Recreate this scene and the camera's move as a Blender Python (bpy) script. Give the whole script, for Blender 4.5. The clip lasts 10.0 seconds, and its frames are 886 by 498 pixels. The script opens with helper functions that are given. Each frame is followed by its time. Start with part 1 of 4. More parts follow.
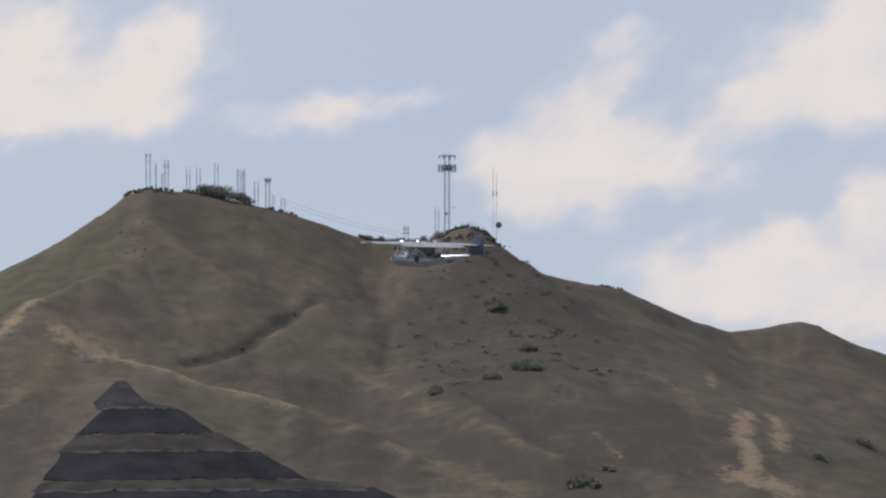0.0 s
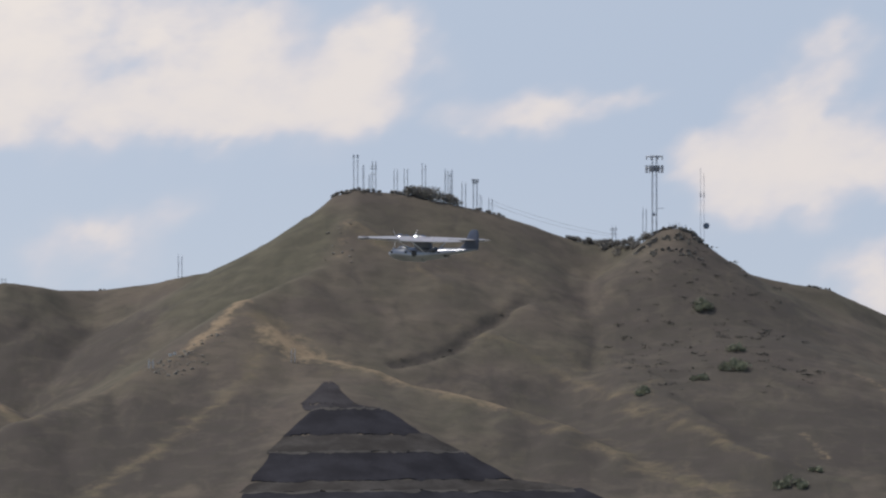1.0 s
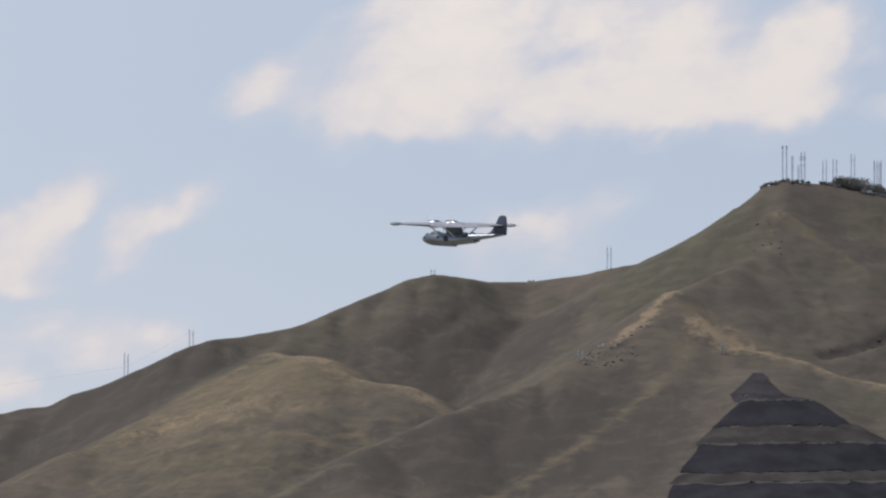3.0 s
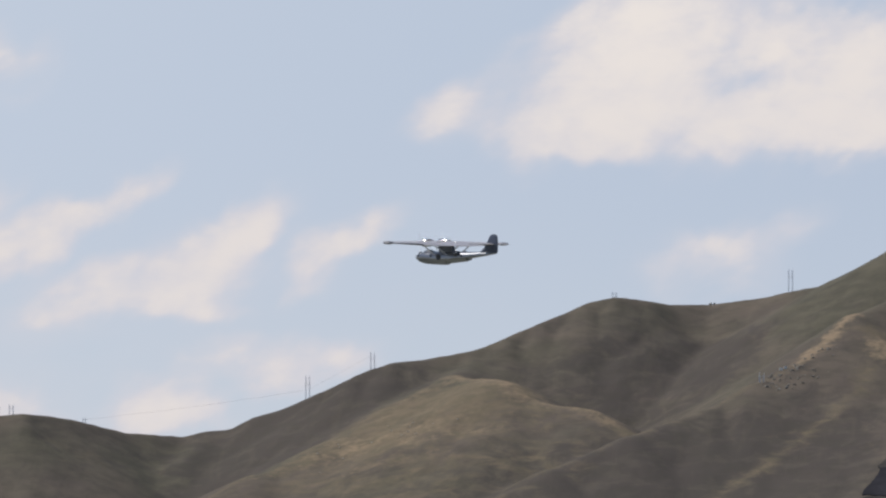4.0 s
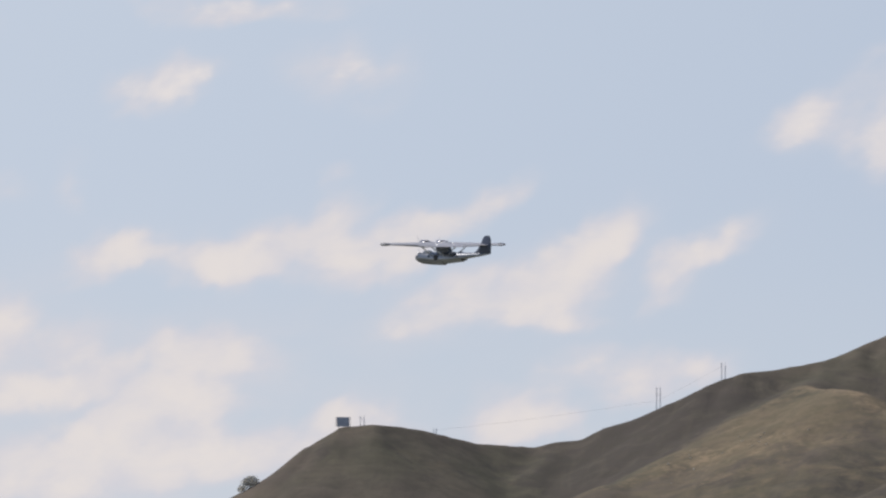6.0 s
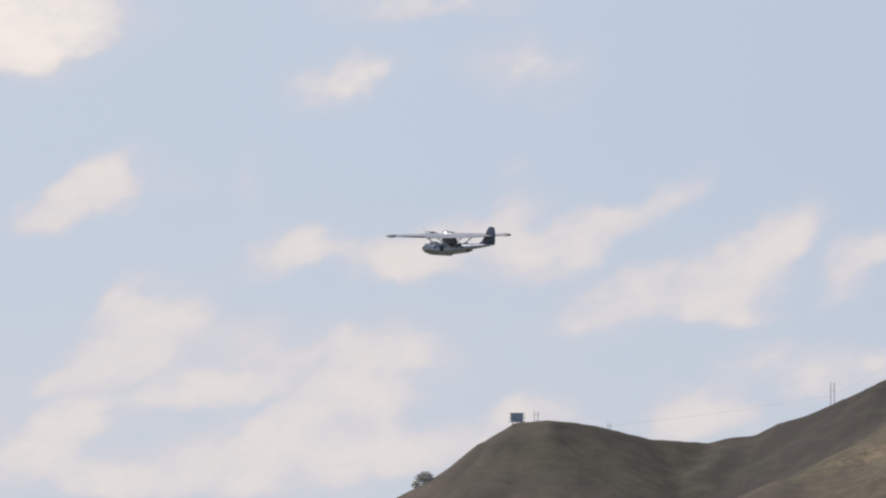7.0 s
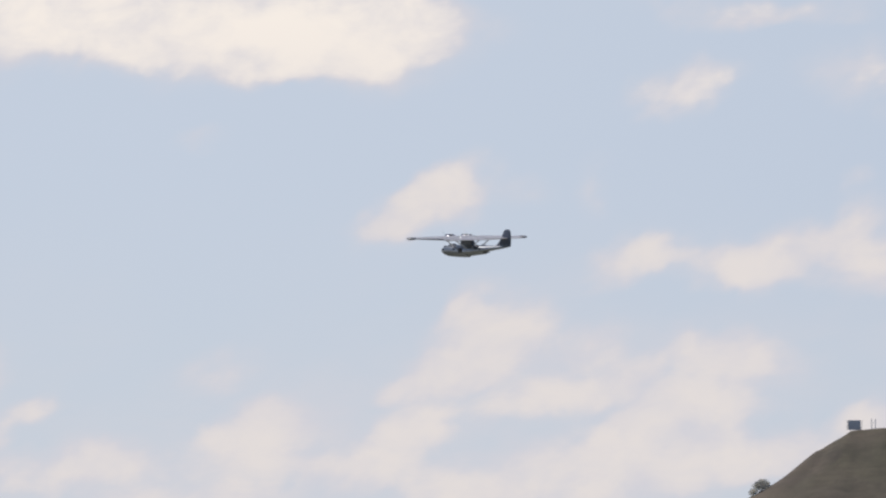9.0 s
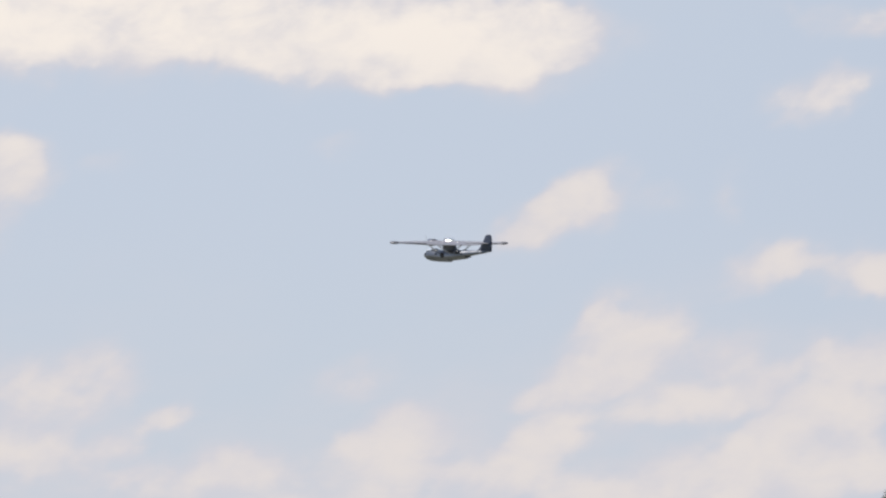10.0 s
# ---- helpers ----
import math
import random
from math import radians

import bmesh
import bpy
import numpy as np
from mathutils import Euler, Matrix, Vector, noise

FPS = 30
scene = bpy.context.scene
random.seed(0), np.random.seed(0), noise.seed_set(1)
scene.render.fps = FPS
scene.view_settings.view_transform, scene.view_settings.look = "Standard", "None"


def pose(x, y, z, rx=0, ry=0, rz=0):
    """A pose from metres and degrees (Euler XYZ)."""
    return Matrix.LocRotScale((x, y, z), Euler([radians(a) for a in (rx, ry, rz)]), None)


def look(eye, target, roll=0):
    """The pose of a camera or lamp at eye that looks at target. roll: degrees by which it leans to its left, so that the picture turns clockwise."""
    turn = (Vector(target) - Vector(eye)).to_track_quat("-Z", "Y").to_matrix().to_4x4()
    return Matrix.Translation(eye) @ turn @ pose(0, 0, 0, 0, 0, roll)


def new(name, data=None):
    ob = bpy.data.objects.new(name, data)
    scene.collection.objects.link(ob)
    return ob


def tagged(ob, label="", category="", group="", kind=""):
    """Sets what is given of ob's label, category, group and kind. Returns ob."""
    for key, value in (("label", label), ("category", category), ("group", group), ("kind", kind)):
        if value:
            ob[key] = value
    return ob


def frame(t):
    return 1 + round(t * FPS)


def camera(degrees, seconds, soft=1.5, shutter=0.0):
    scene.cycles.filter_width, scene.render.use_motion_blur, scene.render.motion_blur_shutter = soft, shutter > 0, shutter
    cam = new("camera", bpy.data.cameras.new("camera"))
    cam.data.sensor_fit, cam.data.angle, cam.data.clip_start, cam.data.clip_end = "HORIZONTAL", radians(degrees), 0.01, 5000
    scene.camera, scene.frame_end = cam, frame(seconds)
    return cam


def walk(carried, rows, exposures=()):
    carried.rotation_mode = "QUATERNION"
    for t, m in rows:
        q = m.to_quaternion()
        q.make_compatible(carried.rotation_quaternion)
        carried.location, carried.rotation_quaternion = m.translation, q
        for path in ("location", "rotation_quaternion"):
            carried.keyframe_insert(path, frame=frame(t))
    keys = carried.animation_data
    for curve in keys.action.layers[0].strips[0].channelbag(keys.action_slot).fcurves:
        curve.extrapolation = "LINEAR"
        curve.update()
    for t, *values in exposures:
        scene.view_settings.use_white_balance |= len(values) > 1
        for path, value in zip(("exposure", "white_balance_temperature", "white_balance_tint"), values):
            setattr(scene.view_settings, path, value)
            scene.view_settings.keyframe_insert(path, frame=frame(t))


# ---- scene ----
# The camera stands on the plain and pans after the flying boat.
cam = camera(5.0, 10.0, soft=2.3, shutter=0.15)
ROWS = [
    (0, 0.000, 2.500),
    (0.5, 0.616, 2.514),
    (1, 1.173, 2.505),
    (1.5, 1.744, 2.485),
    (2, 2.365, 2.465),
    (2.5, 3.029, 2.451),
    (2.7, 3.272, 2.445),
    (3.8, 4.402, 2.553),
    (4, 4.622, 2.585),
    (4.5, 5.121, 2.650),
    (5, 5.587, 2.668),
    (5.5, 6.071, 2.660),
    (5.7, 6.291, 2.655),
    (6.8, 7.382, 2.620),
    (7, 7.586, 2.620),
    (7.5, 8.035, 2.619),
    (8, 8.475, 2.610),
    (8.5, 9.029, 2.629),
    (9, 9.490, 2.664),
    (9.5, 9.767, 2.693),
    (10, 10.236, 2.703),
]
walk(cam, [(t, pose(0, 0, 1.7, 90 + pitch, 0, yaw)) for t, yaw, pitch in ROWS], exposures=[(0.0, 0.0), (10.0, 0.0)])

# ---- light ----
SUN_ELEVATION, SUN_AZIMUTH = 58.0, -85.0  # degrees; azimuth from +y towards +x
world = bpy.data.worlds.new("sky")
scene.world = world
world.use_nodes = True
wn, wl = world.node_tree.nodes, world.node_tree.links
sky = wn.new("ShaderNodeTexSky")
sky.sky_type, sky.sun_disc = "NISHITA", False
sky.sun_elevation, sky.sun_rotation = radians(SUN_ELEVATION), radians(SUN_AZIMUTH)
sky.air_density, sky.dust_density, sky.ozone_density = 1.0, 1.0, 3.0
wn["Background"].inputs["Strength"].default_value = 0.085
wl.new(sky.outputs[0], wn["Background"].inputs["Color"])
lamp = bpy.data.lights.new("sun", "SUN")
lamp.energy, lamp.angle, lamp.color = 3.0, radians(0.5), (1.0, 0.95, 0.88)
sun = new("sun", lamp)
a, e = radians(SUN_AZIMUTH), radians(SUN_ELEVATION)
sun.matrix_basis = look((500 * math.sin(a) * math.cos(e), 500 * math.cos(a) * math.cos(e), 500 * math.sin(e)), (0, 0, 0))


# ---- materials ----
class Mat:
    """A node material with a few shortcuts."""

    def __init__(self, name, rough=0.8, metal=0.0):
        self.m = bpy.data.materials.new(name)
        self.m.use_nodes = True
        self.n, self.l = self.m.node_tree.nodes, self.m.node_tree.links
        self.b = self.n["Principled BSDF"]
        self.b.inputs["Roughness"].default_value, self.b.inputs["Metallic"].default_value = rough, metal
        self.pos = self.n.new("ShaderNodeTexCoord").outputs["Object"]

    def noise(self, scale, detail=4.0, rough=0.55, stretch=(1, 1, 1), shift=0.0, distort=0.0):
        mp = self.n.new("ShaderNodeMapping")
        mp.inputs["Scale"].default_value = stretch
        mp.inputs["Location"].default_value = (shift, shift * 0.7, shift * 0.3)
        self.l.new(self.pos, mp.inputs[0])
        t = self.n.new("ShaderNodeTexNoise")
        t.inputs["Scale"].default_value, t.inputs["Detail"].default_value = scale, detail
        t.inputs["Roughness"].default_value, t.inputs["Distortion"].default_value = rough, distort
        self.l.new(mp.outputs[0], t.inputs["Vector"])
        return t.outputs["Fac"]

    def ramp(self, fac, lo, hi):
        r = self.n.new("ShaderNodeMapRange")
        r.interpolation_type = "SMOOTHSTEP"
        r.inputs["From Min"].default_value, r.inputs["From Max"].default_value = lo, hi
        self.l.new(fac, r.inputs["Value"])
        return r.outputs[0]

    def math(self, op, x, y):
        k = self.n.new("ShaderNodeMath")
        k.operation = op
        for i, v in enumerate((x, y)):
            if isinstance(v, (int, float)):
                k.inputs[i].default_value = v
            else:
                self.l.new(v, k.inputs[i])
        return k.outputs[0]

    def mix(self, fac, x, y):
        k = self.n.new("ShaderNodeMix")
        k.data_type = "RGBA"
        for i, v in ((0, fac), (6, x), (7, y)):
            if isinstance(v, tuple):
                k.inputs[i].default_value = (*v, 1)
            elif isinstance(v, (int, float)):
                k.inputs[i].default_value = v
            else:
                self.l.new(v, k.inputs[i])
        return k.outputs[2]

    def attr(self, name):
        k = self.n.new("ShaderNodeAttribute")
        k.attribute_name = name
        return k.outputs["Fac"]

    def color(self, out):
        if isinstance(out, tuple):
            self.b.inputs["Base Color"].default_value = (*out, 1)
        else:
            self.l.new(out, self.b.inputs["Base Color"])

    def bump(self, fac, strength, distance):
        k = self.n.new("ShaderNodeBump")
        k.inputs["Strength"].default_value, k.inputs["Distance"].default_value = strength, distance
        self.l.new(fac, k.inputs["Height"])
        self.l.new(k.outputs[0], self.b.inputs["Normal"])


def plain(name, color, rough=0.6, metal=0.0, scale=2.0, amount=0.25, relief=0.0):
    """A painted, metal or stone surface with two scales of uneven tone."""
    k = Mat(name, rough, metal)
    dark, light = tuple(c * (1 - amount) for c in color), tuple(min(1, c * (1 + amount)) for c in color)
    big = k.mix(k.ramp(k.noise(scale * 0.3), 0.3, 0.7), dark, light)
    k.color(k.mix(k.math("MULTIPLY", k.ramp(k.noise(scale * 4), 0.4, 0.7), 0.4), big, dark))
    if relief:
        k.bump(k.noise(scale * 3), 0.4, relief)
    return k.m


def hill_material():
    """Dry grass, low scrub and bare earth, with some slope shade painted in as dark heath."""
    k = Mat("dry_grass_hillside", 0.95)
    k.b.inputs["Specular IOR Level"].default_value = 0.1
    brown = k.mix(k.ramp(k.noise(0.05, 5), 0.35, 0.65), (0.116, 0.097, 0.083), (0.145, 0.12, 0.096))
    olive = k.mix(k.ramp(k.noise(0.12, 5, shift=9), 0.35, 0.65), (0.093, 0.087, 0.066), (0.12, 0.11, 0.081))
    patchy = k.math("ADD", k.math("MULTIPLY", k.noise(0.022, 6, 0.6, shift=31), 0.8), k.math("MULTIPLY", k.attr("olive"), 0.4))
    base = k.mix(k.ramp(patchy, 0.3, 0.62), brown, olive)
    scrubby = k.math("ADD", k.math("MULTIPLY", k.noise(0.09, 6, 0.65, stretch=(1, 0.7, 1), shift=71, distort=0.8), 0.8), k.math("MULTIPLY", k.attr("heath_shade"), 0.3))
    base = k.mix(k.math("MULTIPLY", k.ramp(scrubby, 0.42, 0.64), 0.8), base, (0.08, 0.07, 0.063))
    mottle = k.ramp(k.noise(0.2, 5, 0.6, stretch=(0.6, 0.9, 1), shift=4), 0.42, 0.64)
    base = k.mix(k.math("MULTIPLY", mottle, 0.4), base, (0.078, 0.072, 0.058))
    tufts = k.ramp(k.noise(0.13, 5, 0.6, stretch=(0.7, 1, 1), shift=37, distort=0.5), 0.5, 0.68)
    base = k.mix(k.math("MULTIPLY", tufts, 0.22), base, (0.165, 0.143, 0.112))
    rills = k.ramp(k.noise(0.1, 5, 0.6, stretch=(2.2, 0.35, 0.35), shift=88, distort=0.4), 0.52, 0.7)
    base = k.mix(k.math("MULTIPLY", rills, 0.14), base, (0.16, 0.138, 0.1))
    dry = k.math("ADD", k.attr("straw"), k.math("MULTIPLY", k.math("SUBTRACT", k.noise(0.11, 7, 0.68, stretch=(0.8, 1, 1), shift=17, distort=0.6), 0.5), 1.8))
    straw = k.mix(k.ramp(k.noise(0.16, 6, 0.65, shift=23), 0.38, 0.62), (0.158, 0.134, 0.09), (0.21, 0.166, 0.112))
    base = k.mix(k.math("MULTIPLY", k.ramp(dry, 0.15, 0.8), 0.78), base, straw)
    ragged = k.math("ADD", k.attr("bare"), k.math("MULTIPLY", k.math("SUBTRACT", k.noise(0.2, 6, 0.68, stretch=(0.8, 0.7, 1), shift=50, distort=0.7), 0.5), 2.0))
    ragged = k.math("ADD", ragged, k.math("MULTIPLY", k.math("SUBTRACT", k.noise(0.6, 4, 0.6, stretch=(0.7, 0.8, 1), shift=66), 0.5), 1.6))
    worn = k.math("MULTIPLY", k.ramp(ragged, 0.12, 1.0), k.ramp(k.attr("bare"), 0.0, 0.45))
    base = k.mix(k.math("MULTIPLY", worn, 0.9), base, (0.285, 0.216, 0.144))
    k.color(k.mix(k.attr("plain"), base, k.mix(k.ramp(k.noise(0.03, 6), 0.35, 0.65), (0.265, 0.265, 0.21), (0.225, 0.223, 0.175))))
    k.bump(k.noise(0.3, 5, 0.55), 0.32, 0.8)
    return k.m


HILL = hill_material()
COVER = plain("dark_slope_cover", (0.038, 0.037, 0.043), 1.0, 0, 0.3, 0.25, 0.15)
BERM = plain("berm_scrub", (0.068, 0.062, 0.058), 1.0, 0, 0.3, 0.3, 0.2)
TOP_COVER = plain("weathered_slope_cover", (0.055, 0.051, 0.054), 1.0, 0, 0.3, 0.25, 0.15)
for m in (COVER, BERM, TOP_COVER):
    m.node_tree.nodes["Principled BSDF"].inputs["Specular IOR Level"].default_value = 0.05
STEEL = plain("galvanised_steel", (0.5, 0.51, 0.54), 0.6, 0.3, 1.0)
DARK_STEEL = plain("weathered_dark_steel", (0.1, 0.1, 0.11), 0.7, 0.2, 1.0)
SCRUB = plain("scrub_leaves", (0.1, 0.094, 0.078), 0.9, 0, 0.4, 0.4)
LEAF = plain("bush_leaves", (0.24, 0.25, 0.17), 0.8, 0, 0.6, 0.4)
PALE_LEAF = plain("pale_tree_leaves", (0.62, 0.59, 0.53), 0.9, 0, 0.5, 0.35)
PALE_ROCK = plain("pale_rock", (0.36, 0.33, 0.28), 0.9, 0, 0.8, 0.3, 0.1)
BARK = plain("bark", (0.09, 0.07, 0.05), 0.9, 0, 1.0)
CREST_LEAF = plain("crest_bush_leaves", (0.26, 0.24, 0.21), 0.9, 0, 0.4, 0.4)
ROCK = plain("grey_rock", (0.23, 0.212, 0.185), 0.9, 0, 0.8, 0.35, 0.1)
WHITE = plain("white_paint", (0.7, 0.7, 0.68), 0.6, 0, 1.0, 0.1)


# ---- building helpers ----
def part(name, bm, material, parent=None, label="", smooth=False):
    """Links a bmesh as one mesh object, under its thing if one is given."""
    me = bpy.data.meshes.new(name)
    bmesh.ops.recalc_face_normals(bm, faces=bm.faces)
    bm.to_mesh(me)
    bm.free()
    me.materials.append(material)
    if smooth:
        me.polygons.foreach_set("use_smooth", [True] * len(me.polygons))
        me.set_sharp_from_angle(angle=radians(38))
    ob = new(name, me)
    ob.parent = parent
    return tagged(ob, label)


def tube(bm, a, b, r0, r1=None, sides=6):
    """A closed tapered rod from a to b."""
    a, b = Vector(a), Vector(b)
    q = (b - a).to_track_quat("Z", "Y").to_matrix().to_4x4()
    bmesh.ops.create_cone(bm, cap_ends=True, segments=sides, radius1=r0, radius2=r0 if r1 is None else r1, depth=(b - a).length,
                          matrix=Matrix.Translation((a + b) / 2) @ q)


def box(bm, size, at, turn=None, bevel=0.0):
    m = Matrix.Translation(at) @ (turn or Matrix()) @ Matrix.Diagonal((*size, 1))
    made = bmesh.ops.create_cube(bm, size=1, matrix=m)
    if bevel:
        edges = {e for v in made["verts"] for e in v.link_edges}
        bmesh.ops.bevel(bm, geom=list(edges), offset=bevel, segments=2, affect="EDGES")


def loft(bm, rings, caps=True):
    """Skins a row of closed rings with equal counts."""
    vs = [[bm.verts.new(p) for p in ring] for ring in rings]
    n = len(vs[0])
    for r0, r1 in zip(vs, vs[1:]):
        for i in range(n):
            bm.faces.new((r0[i], r0[(i + 1) % n], r1[(i + 1) % n], r1[i]))
    if caps:
        bm.faces.new(vs[0][::-1])
        bm.faces.new(vs[-1])


def empty(name, m, label, category, group="", kind=""):
    ob = new(name)
    ob.matrix_basis = m
    return tagged(ob, label, category, group, kind)


# ---- hills ----
# Crest lines of the hills: x, y and height in metres.
SKYLINE_EAST = [(-157.1, 3596.6, 150.6), (-137.1, 3597.4, 160.7), (-121.1, 3598, 171.1), (-111.1, 3598.3, 178.2), (-104.6, 3598.5, 179.6), (-89.1, 3603.9, 179.2), (-69.1, 3604.3, 175), (-57.1, 3609.5, 172.6), (-45.1, 3614.7, 169), (-29, 3619.9, 163.6), (-16.9, 3620, 161.2), (-4.0, 3607, 160.7), (0.6, 3601, 163.4), (4.5, 3600, 165.6), (9.2, 3600, 166.6), (13.5, 3600, 165.2), (17.5, 3601, 161.7), (20.5, 3603, 157.4), (24.5, 3604.9, 155.5), (29.3, 3604.9, 154.5), (35.3, 3604.8, 150.2), (51.5, 3609.6, 146.8), (63.6, 3614.4, 145.2), (75.8, 3619.2, 139.8), (90.2, 3628.9, 134.1), (102.6, 3638.6, 130.8), (114.9, 3643.2, 132.4), (122, 3645.5, 133.8), (129, 3647.5, 134.8), (134.6, 3647.5, 133.5), (139.4, 3647.3, 130.9), (147.8, 3649, 127), (159.5, 3651.5, 123), (197.3, 3664.7, 104.8)]
SKYLINE_WEST = [(-157.1, 3596.6, 150.6), (-167.2, 3601.1, 149.2), (-179.7, 3610.5, 147.2), (-196.1, 3614.7, 145.2), (-209.9, 3608.9, 145), (-219.3, 3598.3, 146), (-229, 3592.7, 147.2), (-238.7, 3587.1, 144.6), (-253.9, 3576, 137.4), (-265.2, 3565.2, 132.1), (-276.7, 3559.3, 126.9), (-297.6, 3547.5, 123), (-305.1, 3541.9, 122.2), (-316.5, 3535.9, 117.6), (-328.5, 3534.8, 111.6), (-343.8, 3538.3, 105.5), (-352.5, 3540, 103.1), (-362, 3541.5, 98.8), (-377.8, 3539.9, 96.4), (-396.4, 3527.8, 97.5), (-405, 3516.8, 99.6), (-415.6, 3505.4, 101.9), (-428.1, 3493.9, 103.4), (-439.7, 3492.4, 102.2), (-450.8, 3486, 95.4), (-459.4, 3479.8, 86.2), (-471.9, 3473.1, 77.3), (-501.9, 3463.8, 57.4)]
PEAK_SPUR = [(-104.6, 3598.5, 178.8), (-106.8, 3576.4, 165.1), (-109.3, 3553.3, 153.1), (-121.8, 3532.9, 146.4), (-141.1, 3507.2, 136.7), (-133.2, 3495.5, 129.3), (-128.6, 3485.6, 122.7), (-117.9, 3476, 116.9), (-95.5, 3468.7, 112.4), (-81.7, 3459, 106.6), (-64.2, 3451.4, 103.1), (-48.7, 3442.7, 98.5), (-29.4, 3429.9, 92.4), (-10.3, 3412, 82.4), (5.3, 3396, 72.5), (25.6, 3374.9, 60.8)]
WEST_SPUR = [(-141.1, 3507.2, 136.7), (-150.1, 3488.8, 125.1), (-159.6, 3476.3, 118.9), (-170.7, 3463.8, 112.7), (-187.2, 3446.9, 103.1), (-212.8, 3425.4, 93.4), (-238.1, 3403.7, 81.8), (-267.2, 3374.4, 64.4)]
GRASS_RIB = [(-130.8, 3482.5, 121), (-138.9, 3452.2, 106.5), (-155, 3424.5, 90.4), (-171, 3400.7, 78.4), (-183.8, 3385, 68.6), (-203.3, 3363.9, 55.1)]
TAN_HILL = [(-273.7, 3557.5, 125), (-282, 3523.7, 116.4), (-262.7, 3490.1, 114.7), (-251.9, 3475.9, 107), (-231.9, 3467.3, 103.8), (-221.6, 3457.9, 97.5), (-214.2, 3448.4, 91.1)]
TAN_RIB = [(-282, 3523.7, 116.4), (-290.6, 3508, 110.4), (-303.5, 3486.8, 100.1), (-316.2, 3475.6, 93.6), (-341.3, 3453.2, 81.4), (-362.8, 3435.9, 69.9)]
SIGN_RIB = [(-365.7, 3539.2, 98.1), (-374.6, 3510.1, 86.7), (-392.1, 3490, 77.9), (-410.5, 3470.8, 67.8)]
TERRACE_SPUR = [(-114.9, 3472.1, 114.8), (-110.3, 3460.2, 108.3), (-106.8, 3430.3, 94.3), (-103.1, 3403.4, 82.2), (-98.3, 3368.6, 66.4), (-93.6, 3333.7, 50.8)]
EAST_RIB = [(23.2, 3589.9, 146.6), (28.8, 3544.9, 129), (42, 3494.7, 103.8), (53.1, 3454.6, 83.4), (62.2, 3424.4, 63.6)]
GULLY = [(-44.2, 3544.7, 141.8), (-55.8, 3524.6, 133.2), (-65.2, 3507.4, 125.7), (-74.7, 3494.2, 120.4), (-88.1, 3483.9, 115.6)]
FAR_EAST_RIB = [(101.7, 3608.6, 120.3), (102.3, 3558.5, 105.7), (108.5, 3503.3, 84.6), (118.7, 3458, 64.2)]

LATTICE = np.random.RandomState(5).rand(256, 256)


def value_noise(x, y):
    xi, yi = np.floor(x).astype(int), np.floor(y).astype(int)
    u, v = x - xi, y - yi
    u, v = u * u * (3 - 2 * u), v * v * (3 - 2 * v)
    g = lambda i, j: LATTICE[i % 256, j % 256]
    return (g(xi, yi) * (1 - u) + g(xi + 1, yi) * u) * (1 - v) + (g(xi, yi + 1) * (1 - u) + g(xi + 1, yi + 1) * u) * v


def fractal(x, y, octaves=4):
    total, size = 0.0, 0.5
    for i in range(octaves):
        total = total + size * value_noise(x * 2**i + 37.1 * i, y * 2**i + 11.7 * i)
        size *= 0.5
    return total / (1 - 0.5**octaves) * 2 - 1


def ridge(x, y, crest, slope, round_off=6.0, flank=1.0):
    """Height of a ridge that falls off on both sides of its crest (its east and west flanks steeper by flank), and the distance from the crest."""
    best, near = np.full(x.shape, -1e4), np.full(x.shape, 1e4)
    for (ax, ay, az), (bx, by, bz) in zip(crest, crest[1:]):
        dx, dy = bx - ax, by - ay
        s = np.clip(((x - ax) * dx + (y - ay) * dy) / (dx * dx + dy * dy), 0, 1)
        d = np.hypot(x - ax - s * dx, y - ay - s * dy)
        d = np.hypot((x - ax - s * dx) * (1 + (flank - 1) * np.exp(-d / 22)), y - ay - s * dy)
        best = np.maximum(best, az + s * (bz - az) - slope * (np.sqrt(d * d + round_off**2) - round_off))
        near = np.minimum(near, d)
    return best, near


def blend(p, q, k):
    """A rounded maximum."""
    h = np.maximum(k - np.abs(p - q), 0) / k
    return np.maximum(p, q) + h * h * k / 4


def near_line(x, y, line, wide):
    """1 on a line, falling to 0 at that distance from it."""
    return np.clip(1 - ridge(x, y, line, 0.5)[1] / wide, 0, 1)


def near_spot(x, y, cx, cy, rx, ry):
    return np.clip(1.4 - 1.4 * np.hypot((x - cx) / rx, (y - cy) / ry), 0, 1)


